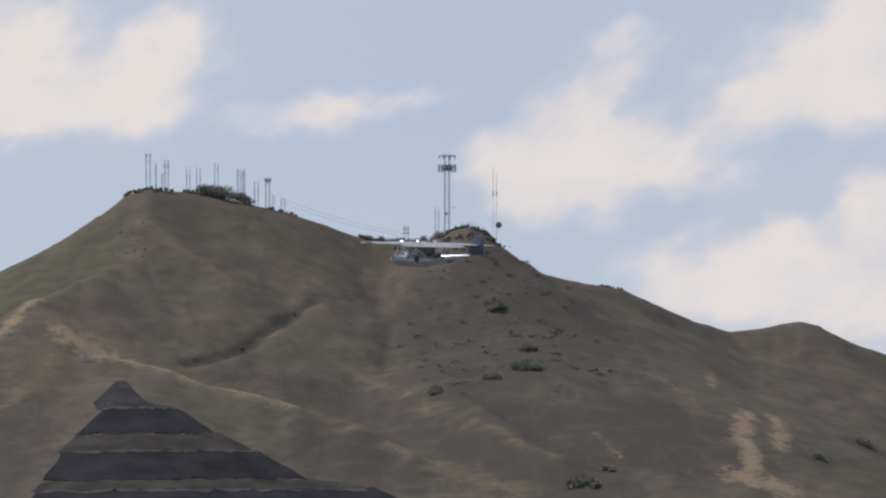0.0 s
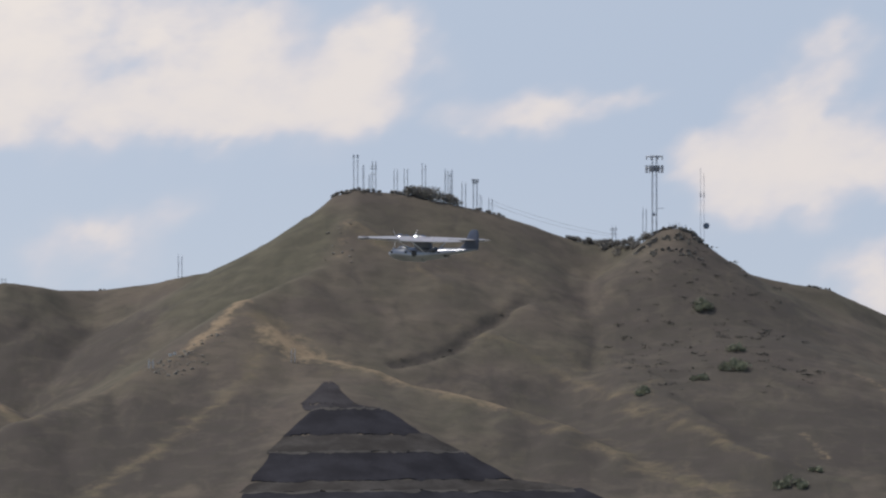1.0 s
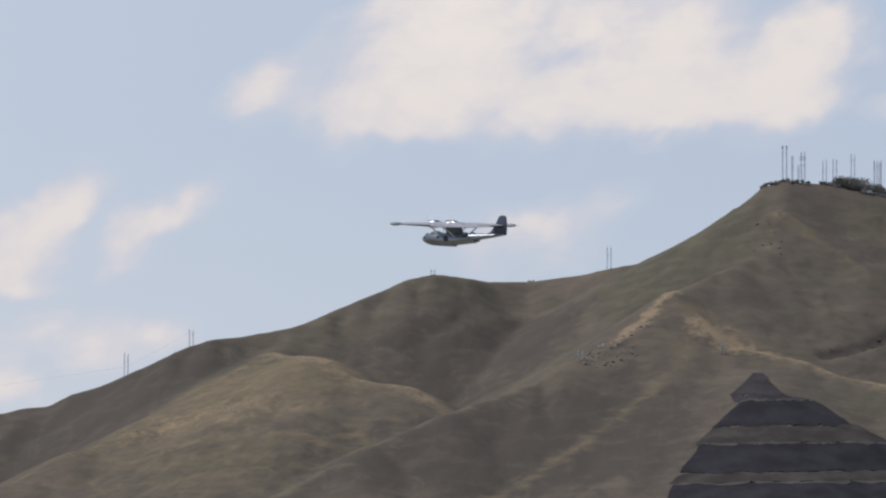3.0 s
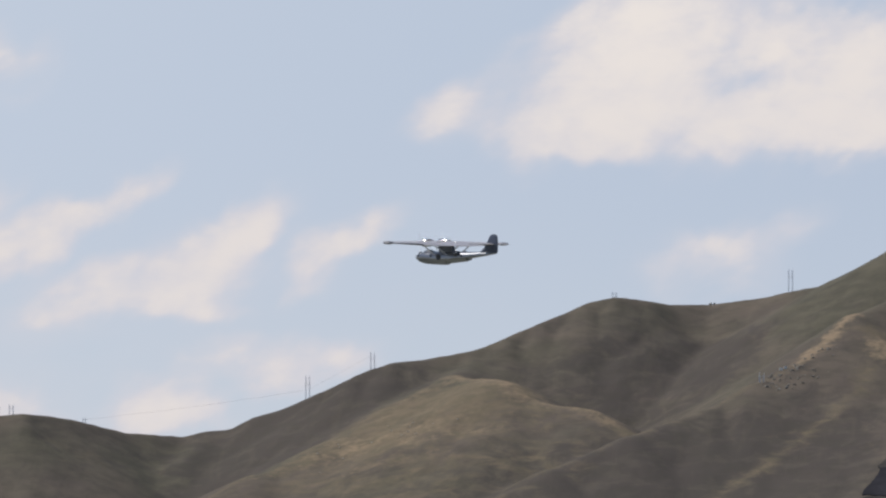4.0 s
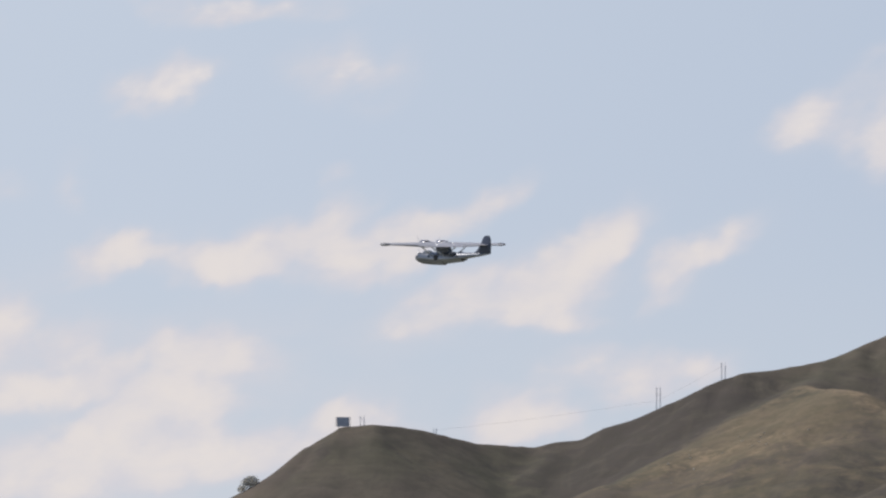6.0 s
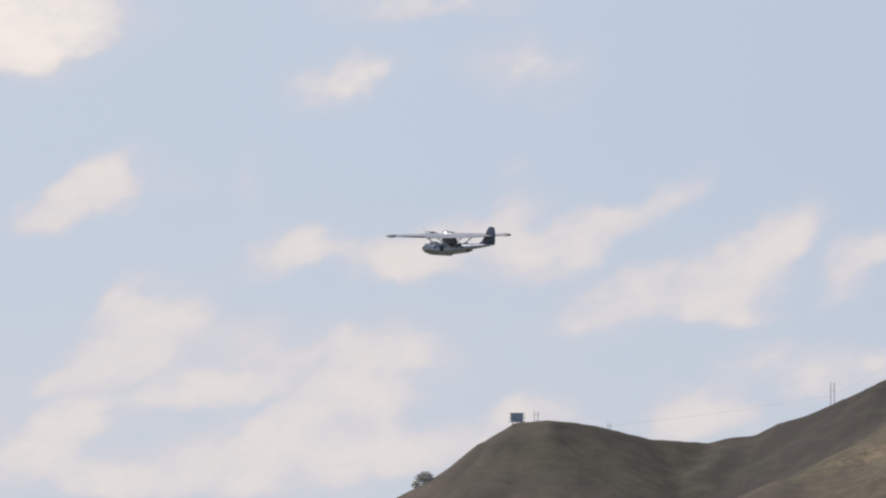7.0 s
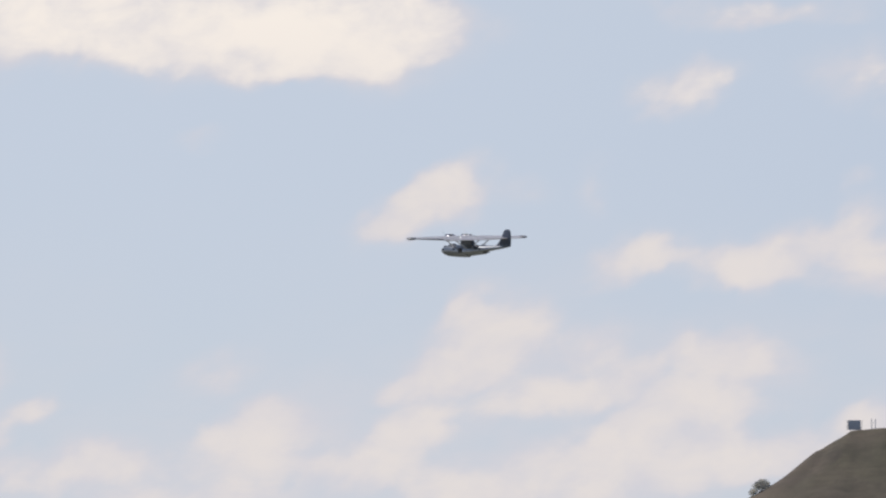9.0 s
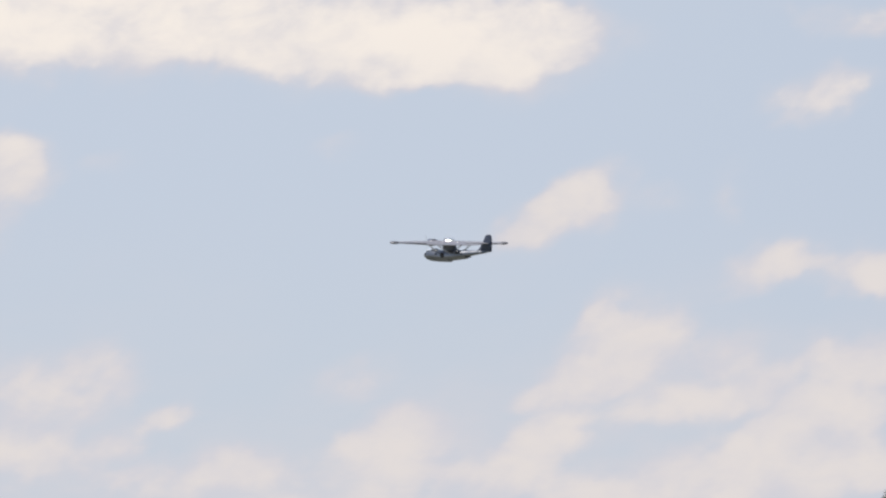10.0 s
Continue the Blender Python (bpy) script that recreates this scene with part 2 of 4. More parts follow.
def shape(x, y):
    """Height of the ground at plan points."""
    east, d0 = ridge(x, y, SKYLINE_EAST, 0.58, 3, 1.9)
    west, d1 = ridge(x, y, SKYLINE_WEST, 0.58, 3, 2.0)
    z, d = np.maximum(east, west), np.minimum(d0, d1)
    for crest, slope, rnd, flank in (
        (PEAK_SPUR, 0.6, 6, 1.5), (WEST_SPUR, 0.58, 5, 1.0), (GRASS_RIB, 0.55, 5, 1.0), (TAN_HILL, 0.5, 5, 1.0), (TAN_RIB, 0.5, 6, 1.0),
        (SIGN_RIB, 0.5, 6, 1.0), (TERRACE_SPUR, 0.5, 22, 1.0), (EAST_RIB, 0.42, 25, 1.0), (FAR_EAST_RIB, 0.42, 25, 1.0),
    ):
        h, near = ridge(x, y, crest, slope, rnd, flank)
        z = blend(z, h, 3.0)
        d = np.minimum(d, near)
    for line in FACE_RIBS:
        z = z + 2.6 * near_line(x, y, line, 14) ** 1.5
    z = z - 2.1 * np.exp(-((ridge(x, y, GULLY, 0.5)[1] / 2.0) ** 2))
    rill = 1 - np.abs(fractal(x / 40, y / 70 + 3, 3)) * 2
    grow = np.clip((d - 4) / 25, 0, 1)
    z = z - grow * 1.2 * np.clip(rill, 0, 1) ** 2 + grow * 1.6 * fractal(x / 34 + 8, y / 34, 4) + 0.35 * fractal(x / 6, y / 6 + 5, 3)
    z = z + grow * 0.8 * fractal(x / 12 + 3, y / 12, 3) + 0.7 * near_spot(x, y, -295, 3470, 80, 55) * fractal(x / 9, y / 7 + 2, 3)
    return blend(z, 0.6 * fractal(x / 90, y / 90, 3), 14.0)


# Low ribs on the main face.
FACE_RIBS = [[(-56.7, 3512.5, 0), (-42.6, 3506.7, 0), (-22.9, 3484.9, 0), (-4.8, 3450, 0), (18.3, 3423, 0), (39.8, 3399.8, 0)], [(-28.2, 3509.5, 0), (-0.8, 3463.6, 0), (22.1, 3427.4, 0)],
             [(-44.1, 3534.1, 0), (-16.4, 3514.8, 0), (3.1, 3471.0, 0)], [(-104, 3570, 0), (-87.8, 3556.4, 0), (-72.7, 3539.8, 0)]]
# Worn ground: a line in plan, its half width in metres, and how bare it is.
WORN_CRESTS = [(WEST_SPUR[:3], 6.5, 0.85), (PEAK_SPUR[6:8], 13, 0.95), (PEAK_SPUR[7:9], 9, 0.8), (PEAK_SPUR[8:12], 9, 0.6), (TAN_HILL[1:6], 11, 0.6), (TAN_RIB[1:3], 7, 0.35)]
SLIPS = [([(104.5, 3484, 0), (102, 3456, 0), (104, 3433, 0), (104, 3402, 0)], 6.5, 0.95), ([(114, 3494, 0), (115.5, 3470, 0), (114, 3448, 0)], 6, 0.9), ([(101, 3409, 0), (113, 3406, 0)], 14, 1.0), ([(96, 3440, 0), (98, 3446, 0)], 5, 0.5), ([(-279, 3533, 0), (-272.6, 3552, 0)], 3.4, 0.8), ([(-293, 3452, 0), (-289, 3453, 0)], 6, 0.7), ([(-314, 3460, 0), (-308, 3461, 0)], 7, 0.6), ([(94, 3556, 0), (93, 3512, 0)], 4, 0.6)]
SCARS = [([(72, 3500, 0), (86, 3482, 0)], 4, 0.5), ([(52, 3430, 0), (60, 3408, 0)], 3.5, 0.5), ([(-107, 3580, 0), (-109, 3550, 0)], 5, 0.3), ([(-318, 3470, 0), (-290, 3462, 0)], 10, 0.45), ([(-285, 3448, 0), (-258, 3452, 0)], 9, 0.42), ([(-310, 3436, 0), (-280, 3436, 0)], 8, 0.35), ([(-330, 3455, 0), (-345, 3448, 0)], 6, 0.4)]
WORN = WORN_CRESTS + SLIPS + SCARS


# Bushes on the slope: x, y, width, height.
GREEN_BUSHES = [(28.6, 3486.7, 10, 4.8), (18.2, 3544.3, 8, 4), (16.7, 3476.6, 6, 3.2), (-2.7, 3460.8, 6, 3.4), (46.4, 3383.6, 12, 3.5), (29.5, 3505, 6, 3), (145.5, 3502, 7, 3.2), 
                (128, 3450, 5, 2.4), (55, 3400, 5, 2.2)]


def cover(x, y):
    """Ground colour at plan points: bare earth, straw, olive grass, and dark heath with painted slope shade, each from
    0 to 1.
    """
    bare = np.zeros(x.shape)
    for line, wide, amount in WORN:
        bare = np.maximum(bare, amount * near_line(x, y, line, wide))
    straw = np.maximum(0.72 * near_spot(x, y, -290, 3475, 80, 55), 0.75 * near_line(x, y, TAN_HILL[1:], 9))
    straw = np.maximum(straw, 0.42 * near_spot(x, y, -288, 3432, 100, 75))
    straw = np.maximum(straw, np.maximum(0.5 * near_line(x, y, SKYLINE_WEST[-4:], 11), 0.24 * near_spot(x, y, -432, 3478, 48, 40)))
    for line, wide, amount in ((GRASS_RIB, 8, 0.5), (WEST_SPUR, 6, 0.4), (PEAK_SPUR[5:], 13, 0.58), (TAN_RIB, 7, 0.5), (SIGN_RIB, 7, 0.55), (TERRACE_SPUR[:2], 14, 0.3), (EAST_RIB[2:], 10, 0.1), *((line, 7, 0.47) for line in FACE_RIBS[:1] + FACE_RIBS[3:]), *((line, 7, 0.28) for line in FACE_RIBS[1:3])):
        straw = np.maximum(straw, amount * near_line(x, y, line, wide))
    olive = np.maximum(near_spot(x, y, -142, 3562, 34, 70), 0.1 * near_spot(x, y, -240, 3530, 50, 70))
    olive = np.maximum(olive, 0.7 * near_spot(x, y, -375, 3505, 30, 45))
    olive = np.maximum(olive, np.maximum(near_spot(x, y, 47, 3389, 28, 14), 0.8 * near_spot(x, y, 138, 3450, 24, 32)))
    # heath spots below the west spur also paint the shade of that flank
    heath_shade = np.maximum(1.4 * near_spot(x, y, -205, 3405, 80, 45), 1.0 * near_spot(x, y, 60, 3435, 75, 55))
    heath_shade = np.maximum(heath_shade, 1.25 * near_spot(x, y, 22, 3530, 58, 85))
    heath_shade = np.maximum(np.maximum(heath_shade, near_spot(x, y, -320, 3520, 50, 25)), near_spot(x, y, -430, 3480, 45, 30) * 0.15)
    heath_shade = np.maximum(np.maximum(heath_shade, near_spot(x, y, -220, 3530, 48, 58) * 0.75), 1.0 * near_line(x, y, GULLY, 4))
    heath_shade = np.maximum(heath_shade, 1.3 * near_line(x, y, [(-312, 3528, 0), (-345, 3500, 0), (-365, 3478, 0)], 20))
    heath_shade = np.maximum(heath_shade, 1.1 * near_spot(x, y, -163, 3474, 16, 9))
    heath_shade = np.maximum(heath_shade, 1.3 * near_spot(x, y, -196, 3545, 30, 50))
    heath_shade = np.maximum(heath_shade, 1.3 * near_spot(x, y, -155, 3408, 42, 50))
    heath_shade = np.maximum(heath_shade, 1.2 * near_spot(x, y, 30, 3400, 50, 40))
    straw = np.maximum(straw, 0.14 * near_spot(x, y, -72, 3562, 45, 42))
    heath_shade = np.maximum(heath_shade, 1.5 * near_spot(x, y, -14, 3428, 52, 60))
    heath_shade = np.maximum(np.maximum(heath_shade, 0.7 * near_spot(x, y, -45, 3480, 35, 25)), 1.2 * near_spot(x, y, 6, 3492, 40, 45))
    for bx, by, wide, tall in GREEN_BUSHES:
        heath_shade = np.maximum(heath_shade, 1.2 * near_spot(x, y, bx, by, wide * 1.5 + 3, wide * 1.5 + 4))
    bare = np.maximum(np.maximum(bare, 0.34 * near_spot(x, y, -302, 3458, 62, 24)), 0.32 * near_spot(x, y, -160, 3470, 13, 15))
    # beyond the tan rib the straw gives way to heath and painted slope shade
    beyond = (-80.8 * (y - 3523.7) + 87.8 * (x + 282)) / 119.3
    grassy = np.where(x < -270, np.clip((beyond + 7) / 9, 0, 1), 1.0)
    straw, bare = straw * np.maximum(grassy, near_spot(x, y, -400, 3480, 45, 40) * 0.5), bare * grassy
    heath_shade = np.maximum(heath_shade, 1.3 * np.clip(-beyond / 9, 0, 1) * near_spot(x, y, -338, 3508, 58, 62))
    return bare, straw, olive, heath_shade


def spread(lo, hi, step, reach):
    """Even steps from lo to hi, then ever longer ones out to the horizon."""
    mid = list(np.arange(lo, hi + step / 2, step))
    out, s = [], step
    while mid[0] - sum(out) > -reach:
        s *= 1.35
        out.append(s)
    left = list(mid[0] - np.cumsum(out))[::-1]
    out, s = [], step
    while mid[-1] + sum(out) < reach:
        s *= 1.35
        out.append(s)
    return np.array(left + mid + list(mid[-1] + np.cumsum(out)))


def build_ground():
    xs, ys = spread(-560, 230, 1.9, 9000), spread(3300, 3680, 1.9, 9000)
    gx, gy = np.meshgrid(xs, ys)
    z, grown = shape(gx.ravel(), gy.ravel()), cover(gx.ravel(), gy.ravel())
    near = np.hypot(gx.ravel(), gy.ravel()) < 60
    z[near] = 0.0
    w, h = len(xs), len(ys)
    i = np.arange((h - 1) * w).reshape(h - 1, w)[:, :-1].ravel()
    faces = np.stack((i, i + 1, i + w + 1, i + w), 1)
    me = bpy.data.meshes.new("ground")
    me.from_pydata(np.stack((gx.ravel(), gy.ravel(), z), 1).tolist(), [], faces.tolist())
    for name, values in zip(("bare", "straw", "olive", "heath_shade", "plain"), (*grown, np.clip((12 - z) / 10, 0, 1))):
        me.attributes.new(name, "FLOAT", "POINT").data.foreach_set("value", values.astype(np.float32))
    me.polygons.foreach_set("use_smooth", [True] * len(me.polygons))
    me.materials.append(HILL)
    return tagged(new("ground", me), "dry grassy hills with bare tan crests and low scrub", "hills", kind="structure")


ground = build_ground()


def height(x, y):
    return float(shape(np.array([float(x)]), np.array([float(y)]))[0])


# ---- sky with clouds ----
SKY_EAST, SKY_WEST, SKY_LOW = (0.452, 0.53, 0.66), (0.55, 0.618, 0.727), (0.575, 0.628, 0.69)
CLOUD_THIN, CLOUD_CORE, CLOUD_WARM = (0.658, 0.643, 0.692), (0.768, 0.717, 0.7), (0.93, 0.855, 0.785)
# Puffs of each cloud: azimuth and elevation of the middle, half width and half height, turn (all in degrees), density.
EAST_CLOUDS = [(0.85, 3.49, 0.41, 0.19, 35, 0.5), (1.04, 3.71, 0.19, 0.14, 35, 0.45), (0.56, 3.0, 0.41, 0.21, 15, 0.95), (0.88, 3.11, 0.32, 0.26, 30, 0.9), (0.69, 2.82, 0.38, 0.16, 0, 0.6), (0.21, 3.05, 0.24, 0.11, 10, 0.6), (1.17, 3.11, 0.29, 0.22, 30, 0.65), (1.42, 3.01, 0.38, 0.22, 0, 0.45), (1.65, 2.89, 0.26, 0.13, 0, 0.35), (1.96, 3.56, 0.41, 0.29, 35, 0.7), (2.28, 3.71, 0.35, 0.29, 35, 0.95), (2.47, 3.52, 0.41, 0.29, 20, 0.9), (1.65, 3.3, 0.29, 0.14, 20, 0.55), (2.41, 3.87, 0.26, 0.19, 0, 1), (2.16, 3.33, 0.38, 0.13, 5, 0.6), (2.67, 3.71, 0.38, 0.35, 0, 0.8)]
LOW_EAST_CLOUDS = [(1.49, 2.38, 0.45, 0.22, 15, 0.6), (1.9, 2.5, 0.29, 0.16, 15, 0.85), (2.12, 2.34, 0.54, 0.26, 0, 0.8), (2.44, 2.73, 0.14, 0.18, 0, 1), (2.35, 2.18, 0.64, 0.26, 0, 0.75), (1.17, 2.47, 0.19, 0.1, 10, 0.4), (1.65, 2.18, 0.48, 0.14, 0, 0.6), (2.76, 2.54, 0.45, 0.45, 0, 0.8), (-0.62, 3.33, 0.26, 0.11, 10, 0.7), (-0.2, 3.38, 0.26, 0.08, 3, 0.5), (-0.97, 3.27, 0.29, 0.1, 0, 0.35), (-2.97, 2.68, 0.38, 0.13, 20, 0.35), (-3.22, 2.49, 0.38, 0.18, 0, 0.42)]
GREAT_CLOUD = [(-3.8, 3.32, 0.48, 0.19, 0, 0.8), (-4.11, 3.25, 0.35, 0.14, 8, 0.65), (-3.35, 3.44, 0.51, 0.29, 0, 0.9), (-2.87, 3.33, 0.51, 0.18, 0, 0.85), (-2.39, 3.44, 0.45, 0.26, 0, 0.9), (-2.01, 3.32, 0.48, 0.16, 3, 0.95), (-1.75, 3.51, 0.32, 0.26, 35, 1), (-1.47, 3.7, 0.21, 0.24, -35, 0.95), (-3.54, 3.73, 0.48, 0.19, 10, 0.8), (-3.92, 3.7, 0.38, 0.16, 30, 0.5), (-2.97, 3.76, 0.38, 0.16, 0, 0.6), (-2.39, 3.79, 0.41, 0.19, 0, 0.65), (-4.62, 3.38, 0.24, 0.14, 25, 0.7), (-4.78, 3.27, 0.14, 0.06, 20, 0.35), (-3.86, 3.13, 0.35, 0.07, 5, 0.5), (-3.29, 4.02, 0.61, 0.19, 5, 0.8)]
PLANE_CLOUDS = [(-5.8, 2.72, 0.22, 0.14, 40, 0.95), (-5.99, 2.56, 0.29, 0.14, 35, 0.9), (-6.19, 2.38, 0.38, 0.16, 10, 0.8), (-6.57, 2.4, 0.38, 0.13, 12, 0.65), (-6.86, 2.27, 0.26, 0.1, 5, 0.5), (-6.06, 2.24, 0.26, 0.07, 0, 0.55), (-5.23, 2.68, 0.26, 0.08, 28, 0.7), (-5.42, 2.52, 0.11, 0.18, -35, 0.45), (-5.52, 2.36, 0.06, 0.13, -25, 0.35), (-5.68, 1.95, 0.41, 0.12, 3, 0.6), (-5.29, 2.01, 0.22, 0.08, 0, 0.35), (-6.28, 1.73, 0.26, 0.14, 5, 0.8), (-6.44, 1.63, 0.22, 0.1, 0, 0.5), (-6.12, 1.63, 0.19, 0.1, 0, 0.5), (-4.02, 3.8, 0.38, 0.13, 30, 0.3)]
MIDDLE_CLOUDS = [(-7.35, 2.82, 0.32, 0.09, 32, 0.6), (-7.67, 2.7, 0.35, 0.12, 12, 0.7), (-7.28, 2.63, 0.35, 0.13, 5, 0.7), (-7.92, 2.62, 0.19, 0.09, 5, 0.55), (-6.9, 2.79, 0.22, 0.12, 12, 0.6), (-6.42, 2.95, 0.19, 0.09, 30, 0.6), (-6.65, 2.85, 0.22, 0.07, 15, 0.5), (-6.96, 2.63, 0.11, 0.14, -40, 0.5), (-7.32, 3.05, 0.1, 0.06, 40, 0.4), (-7.25, 3.72, 0.38, 0.16, 15, 0.22), (-7.63, 4.03, 0.64, 0.07, 0, 0.3), (-9.63, 3.1, 0.22, 0.1, 25, 0.8), (-9.79, 2.91, 0.29, 0.13, 20, 0.9), (-9.99, 2.81, 0.19, 0.07, 0, 0.5), (-9.55, 2.96, 0.11, 0.16, -25, 0.65)]
FAINT_CLOUDS = [(-8.8, 3.04, 0.09, 0.16, -20, 0.32), (-9.21, 3.04, 0.16, 0.1, 0, 0.2), (-8.61, 2.62, 0.26, 0.12, 12, 0.6), (-8.45, 2.66, 0.19, 0.09, 0, 0.5), (-8.8, 2.53, 0.19, 0.08, 0, 0.45), (-8.16, 2.58, 0.3, 0.1, 0, 0.6), (-7.92, 2.62, 0.29, 0.13, 5, 0.5), (-8.32, 3.61, 0.29, 0.13, 15, 0.6), (-8.14, 3.68, 0.16, 0.09, 10, 0.5), (-7.2, 3.61, 0.38, 0.16, 0, 0.22), (-11.01, 3.3, 0.19, 0.08, 10, 0.25), (-12.88, 3.25, 0.19, 0.16, 0, 0.8), (-12.87, 3.04, 0.16, 0.12, 0, 0.5), (-12.36, 3.25, 0.19, 0.07, 10, 0.28), (-8.04, 4.05, 0.48, 0.08, 0, 0.4), (-13.33, 2.77, 0.35, 0.19, 15, 0.7)]
WARM_CLOUD = [(-10.75, 3.94, 1.05, 0.22, 0, 1), (-11.52, 3.84, 0.64, 0.14, 0, 1), (-10.18, 3.91, 0.45, 0.24, 3, 1), (-9.83, 3.88, 0.24, 0.18, 12, 0.75), (-10.62, 3.68, 0.48, 0.08, 0, 0.7), (-10.24, 3.71, 0.41, 0.09, 2, 0.7), (-12.66, 3.92, 0.64, 0.19, 0, 0.9), (-13.14, 4.05, 0.64, 0.29, 0, 1), (-11.99, 4.24, 0.96, 0.29, 0, 1), (-9.88, 3.92, 0.29, 0.19, 15, 0.65), (-13.58, 3.92, 0.64, 0.22, 0, 0.9)]
LOW_CLOUDS = [(-8.21, 2.09, 0.38, 0.13, 0, 0.6), (-7.95, 1.99, 0.26, 0.1, 0, 0.5), (-8.5, 1.71, 0.32, 0.11, 30, 0.85), (-8.34, 1.58, 0.45, 0.13, 0, 0.65), (-7.67, 1.55, 0.38, 0.13, 0, 0.65), (-7.28, 1.71, 0.19, 0.1, 10, 0.7), (-8.21, 1.44, 0.48, 0.09, 0, 0.55), (-7.06, 1.61, 0.19, 0.1, 0, 0.4), (-9.44, 2.24, 0.29, 0.15, 25, 0.8), (-9.56, 2.34, 0.09, 0.07, 0, 0.6), (-9.6, 2.02, 0.29, 0.12, 18, 0.9), (-9.77, 1.92, 0.29, 0.08, 8, 0.7), (-9.18, 2.11, 0.29, 0.18, 10, 0.55), (-8.8, 2.18, 0.19, 0.12, 0, 0.45), (-9.02, 1.83, 0.41, 0.1, 6, 0.75), (-8.38, 1.73, 0.26, 0.06, 22, 0.8)]
LOW_WEST_CLOUDS = [(-8.16, 2.14, 0.22, 0.09, 10, 0.6), (-7.94, 2.05, 0.26, 0.08, 0, 0.45), (-8.19, 1.79, 0.32, 0.13, 0, 0.6), (-8.64, 1.99, 0.26, 0.13, 0, 0.5), (-9.88, 1.67, 0.26, 0.13, 22, 0.8), (-10.04, 1.52, 0.22, 0.12, 0, 0.65), (-9.71, 1.74, 0.1, 0.07, 30, 0.6), (-9.44, 1.35, 0.32, 0.12, 0, 0.7), (-8.32, 1.48, 0.64, 0.16, 0, 0.5), (-8.86, 1.32, 0.38, 0.1, 0, 0.6), (-10.75, 1.6, 0.32, 0.15, 5, 0.85), (-10.69, 1.73, 0.16, 0.08, 0, 0.6), (-10.43, 1.45, 0.38, 0.07, 0, 0.5), (-11.52, 1.52, 0.29, 0.12, 0, 0.6), (-11.07, 1.26, 0.48, 0.1, 0, 0.6)]
FAR_WEST_CLOUDS = [(-12.75, 1.88, 0.41, 0.21, 0, 0.6), (-12.36, 2.0, 0.22, 0.14, 0, 0.4), (-12.79, 1.59, 0.41, 0.13, 0, 0.8), (-12.29, 1.65, 0.16, 0.09, 0, 0.6), (-11.99, 1.77, 0.17, 0.06, 6, 0.55), (-10.91, 2.0, 0.19, 0.12, 0, 0.42), (-11.61, 1.51, 0.19, 0.09, 0, 0.65), (-12.15, 1.41, 0.64, 0.12, 0, 0.5), (-10.08, 1.37, 0.64, 0.1, 0, 0.5), (-13.42, 2.07, 0.38, 0.22, 10, 0.7), (-8.8, 1.46, 0.64, 0.13, 0, 0.4)]
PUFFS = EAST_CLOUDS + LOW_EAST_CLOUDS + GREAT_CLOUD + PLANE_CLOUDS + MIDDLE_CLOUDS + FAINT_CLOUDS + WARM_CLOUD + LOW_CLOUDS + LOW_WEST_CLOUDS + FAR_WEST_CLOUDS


def slanted(u, v, size, stretch, seed, octaves, angle=28):
    """Noise drawn out along the wind, which blows the tops up to one side."""
    c, k = math.cos(radians(angle)), math.sin(radians(angle))
    return fractal((u * c + v * k) / (size * stretch) + seed, (v * c - u * k) / size + seed * 1.7, octaves)


def cloudiness(u, v):
    """How thick the cloud is at points of the sky, from 0 (clear) to about 1.2 (its lit core)."""
    wu = u + 0.13 * slanted(u, v, 0.4, 1.2, 60, 4) + 0.06 * slanted(u, v, 0.13, 1.4, 75, 3)
    wv = v + 0.09 * slanted(u, v, 0.35, 1.2, 90, 4) + 0.05 * slanted(u, v, 0.13, 1.4, 35, 3)
    clear, round_it = np.ones(u.shape), np.ones(u.shape)
    for pu, pv, ru, rv, turn, amount in PUFFS:
        near = np.abs(u - pu) < 2.4 * (ru + rv) + 0.3
        du, dv = wu[near] - pu, wv[near] - pv
        c, k = math.cos(radians(turn)), math.sin(radians(turn))
        r = np.hypot((du * c + dv * k) / (ru * 1.52), (dv * c - du * k) / (rv * 1.55))
        clear[near] *= 1 - min(amount, 0.97) * np.clip(1 - r * r, 0, 1) ** 1.7
        round_it[near] *= 1 - 0.22 * amount * np.clip(1 - r * r / 2.6, 0, 1) ** 1.5
    dens, halo = 1 - clear, 1 - round_it
    mid = 4 * dens * (1 - dens)
    dens = dens * (1 + 0.34 * slanted(u, v, 0.26, 1.5, 12, 4)) + mid * (0.34 * slanted(u, v, 0.19, 1.3, 44, 4) + 0.12 * slanted(u, v, 0.05, 2.0, 83, 3))
    dens = np.clip(dens, 0, 1.3) + (1 - np.clip(dens, 0, 1)) * halo * np.clip(0.55 + 0.9 * slanted(u, v, 0.2, 1.8, 27, 4), 0, 1)
    low = np.clip((3.4 - v) / 2.2, 0, 1)
    veil = low * (0.28 + 0.32 * slanted(u, v, 0.6, 2.2, 21, 4, 8) + 0.12 * slanted(u, v, 0.15, 2.4, 31, 3, 12)) * np.clip((-u - 3) / 4, 0.3, 1)
    dens = np.clip(dens, 0, 1.3) + np.clip(veil, 0, 1) * np.clip(1 - dens, 0, 1)
    away = np.clip((np.abs(u + 4.5) - 11) / 5, 0, 1)
    broken = away * np.clip(1.9 * slanted(u, v, 2.0, 1.7, 5, 4, 10) - 0.05, 0, 1)
    return np.clip(np.maximum(dens, broken), 0, 1.3)


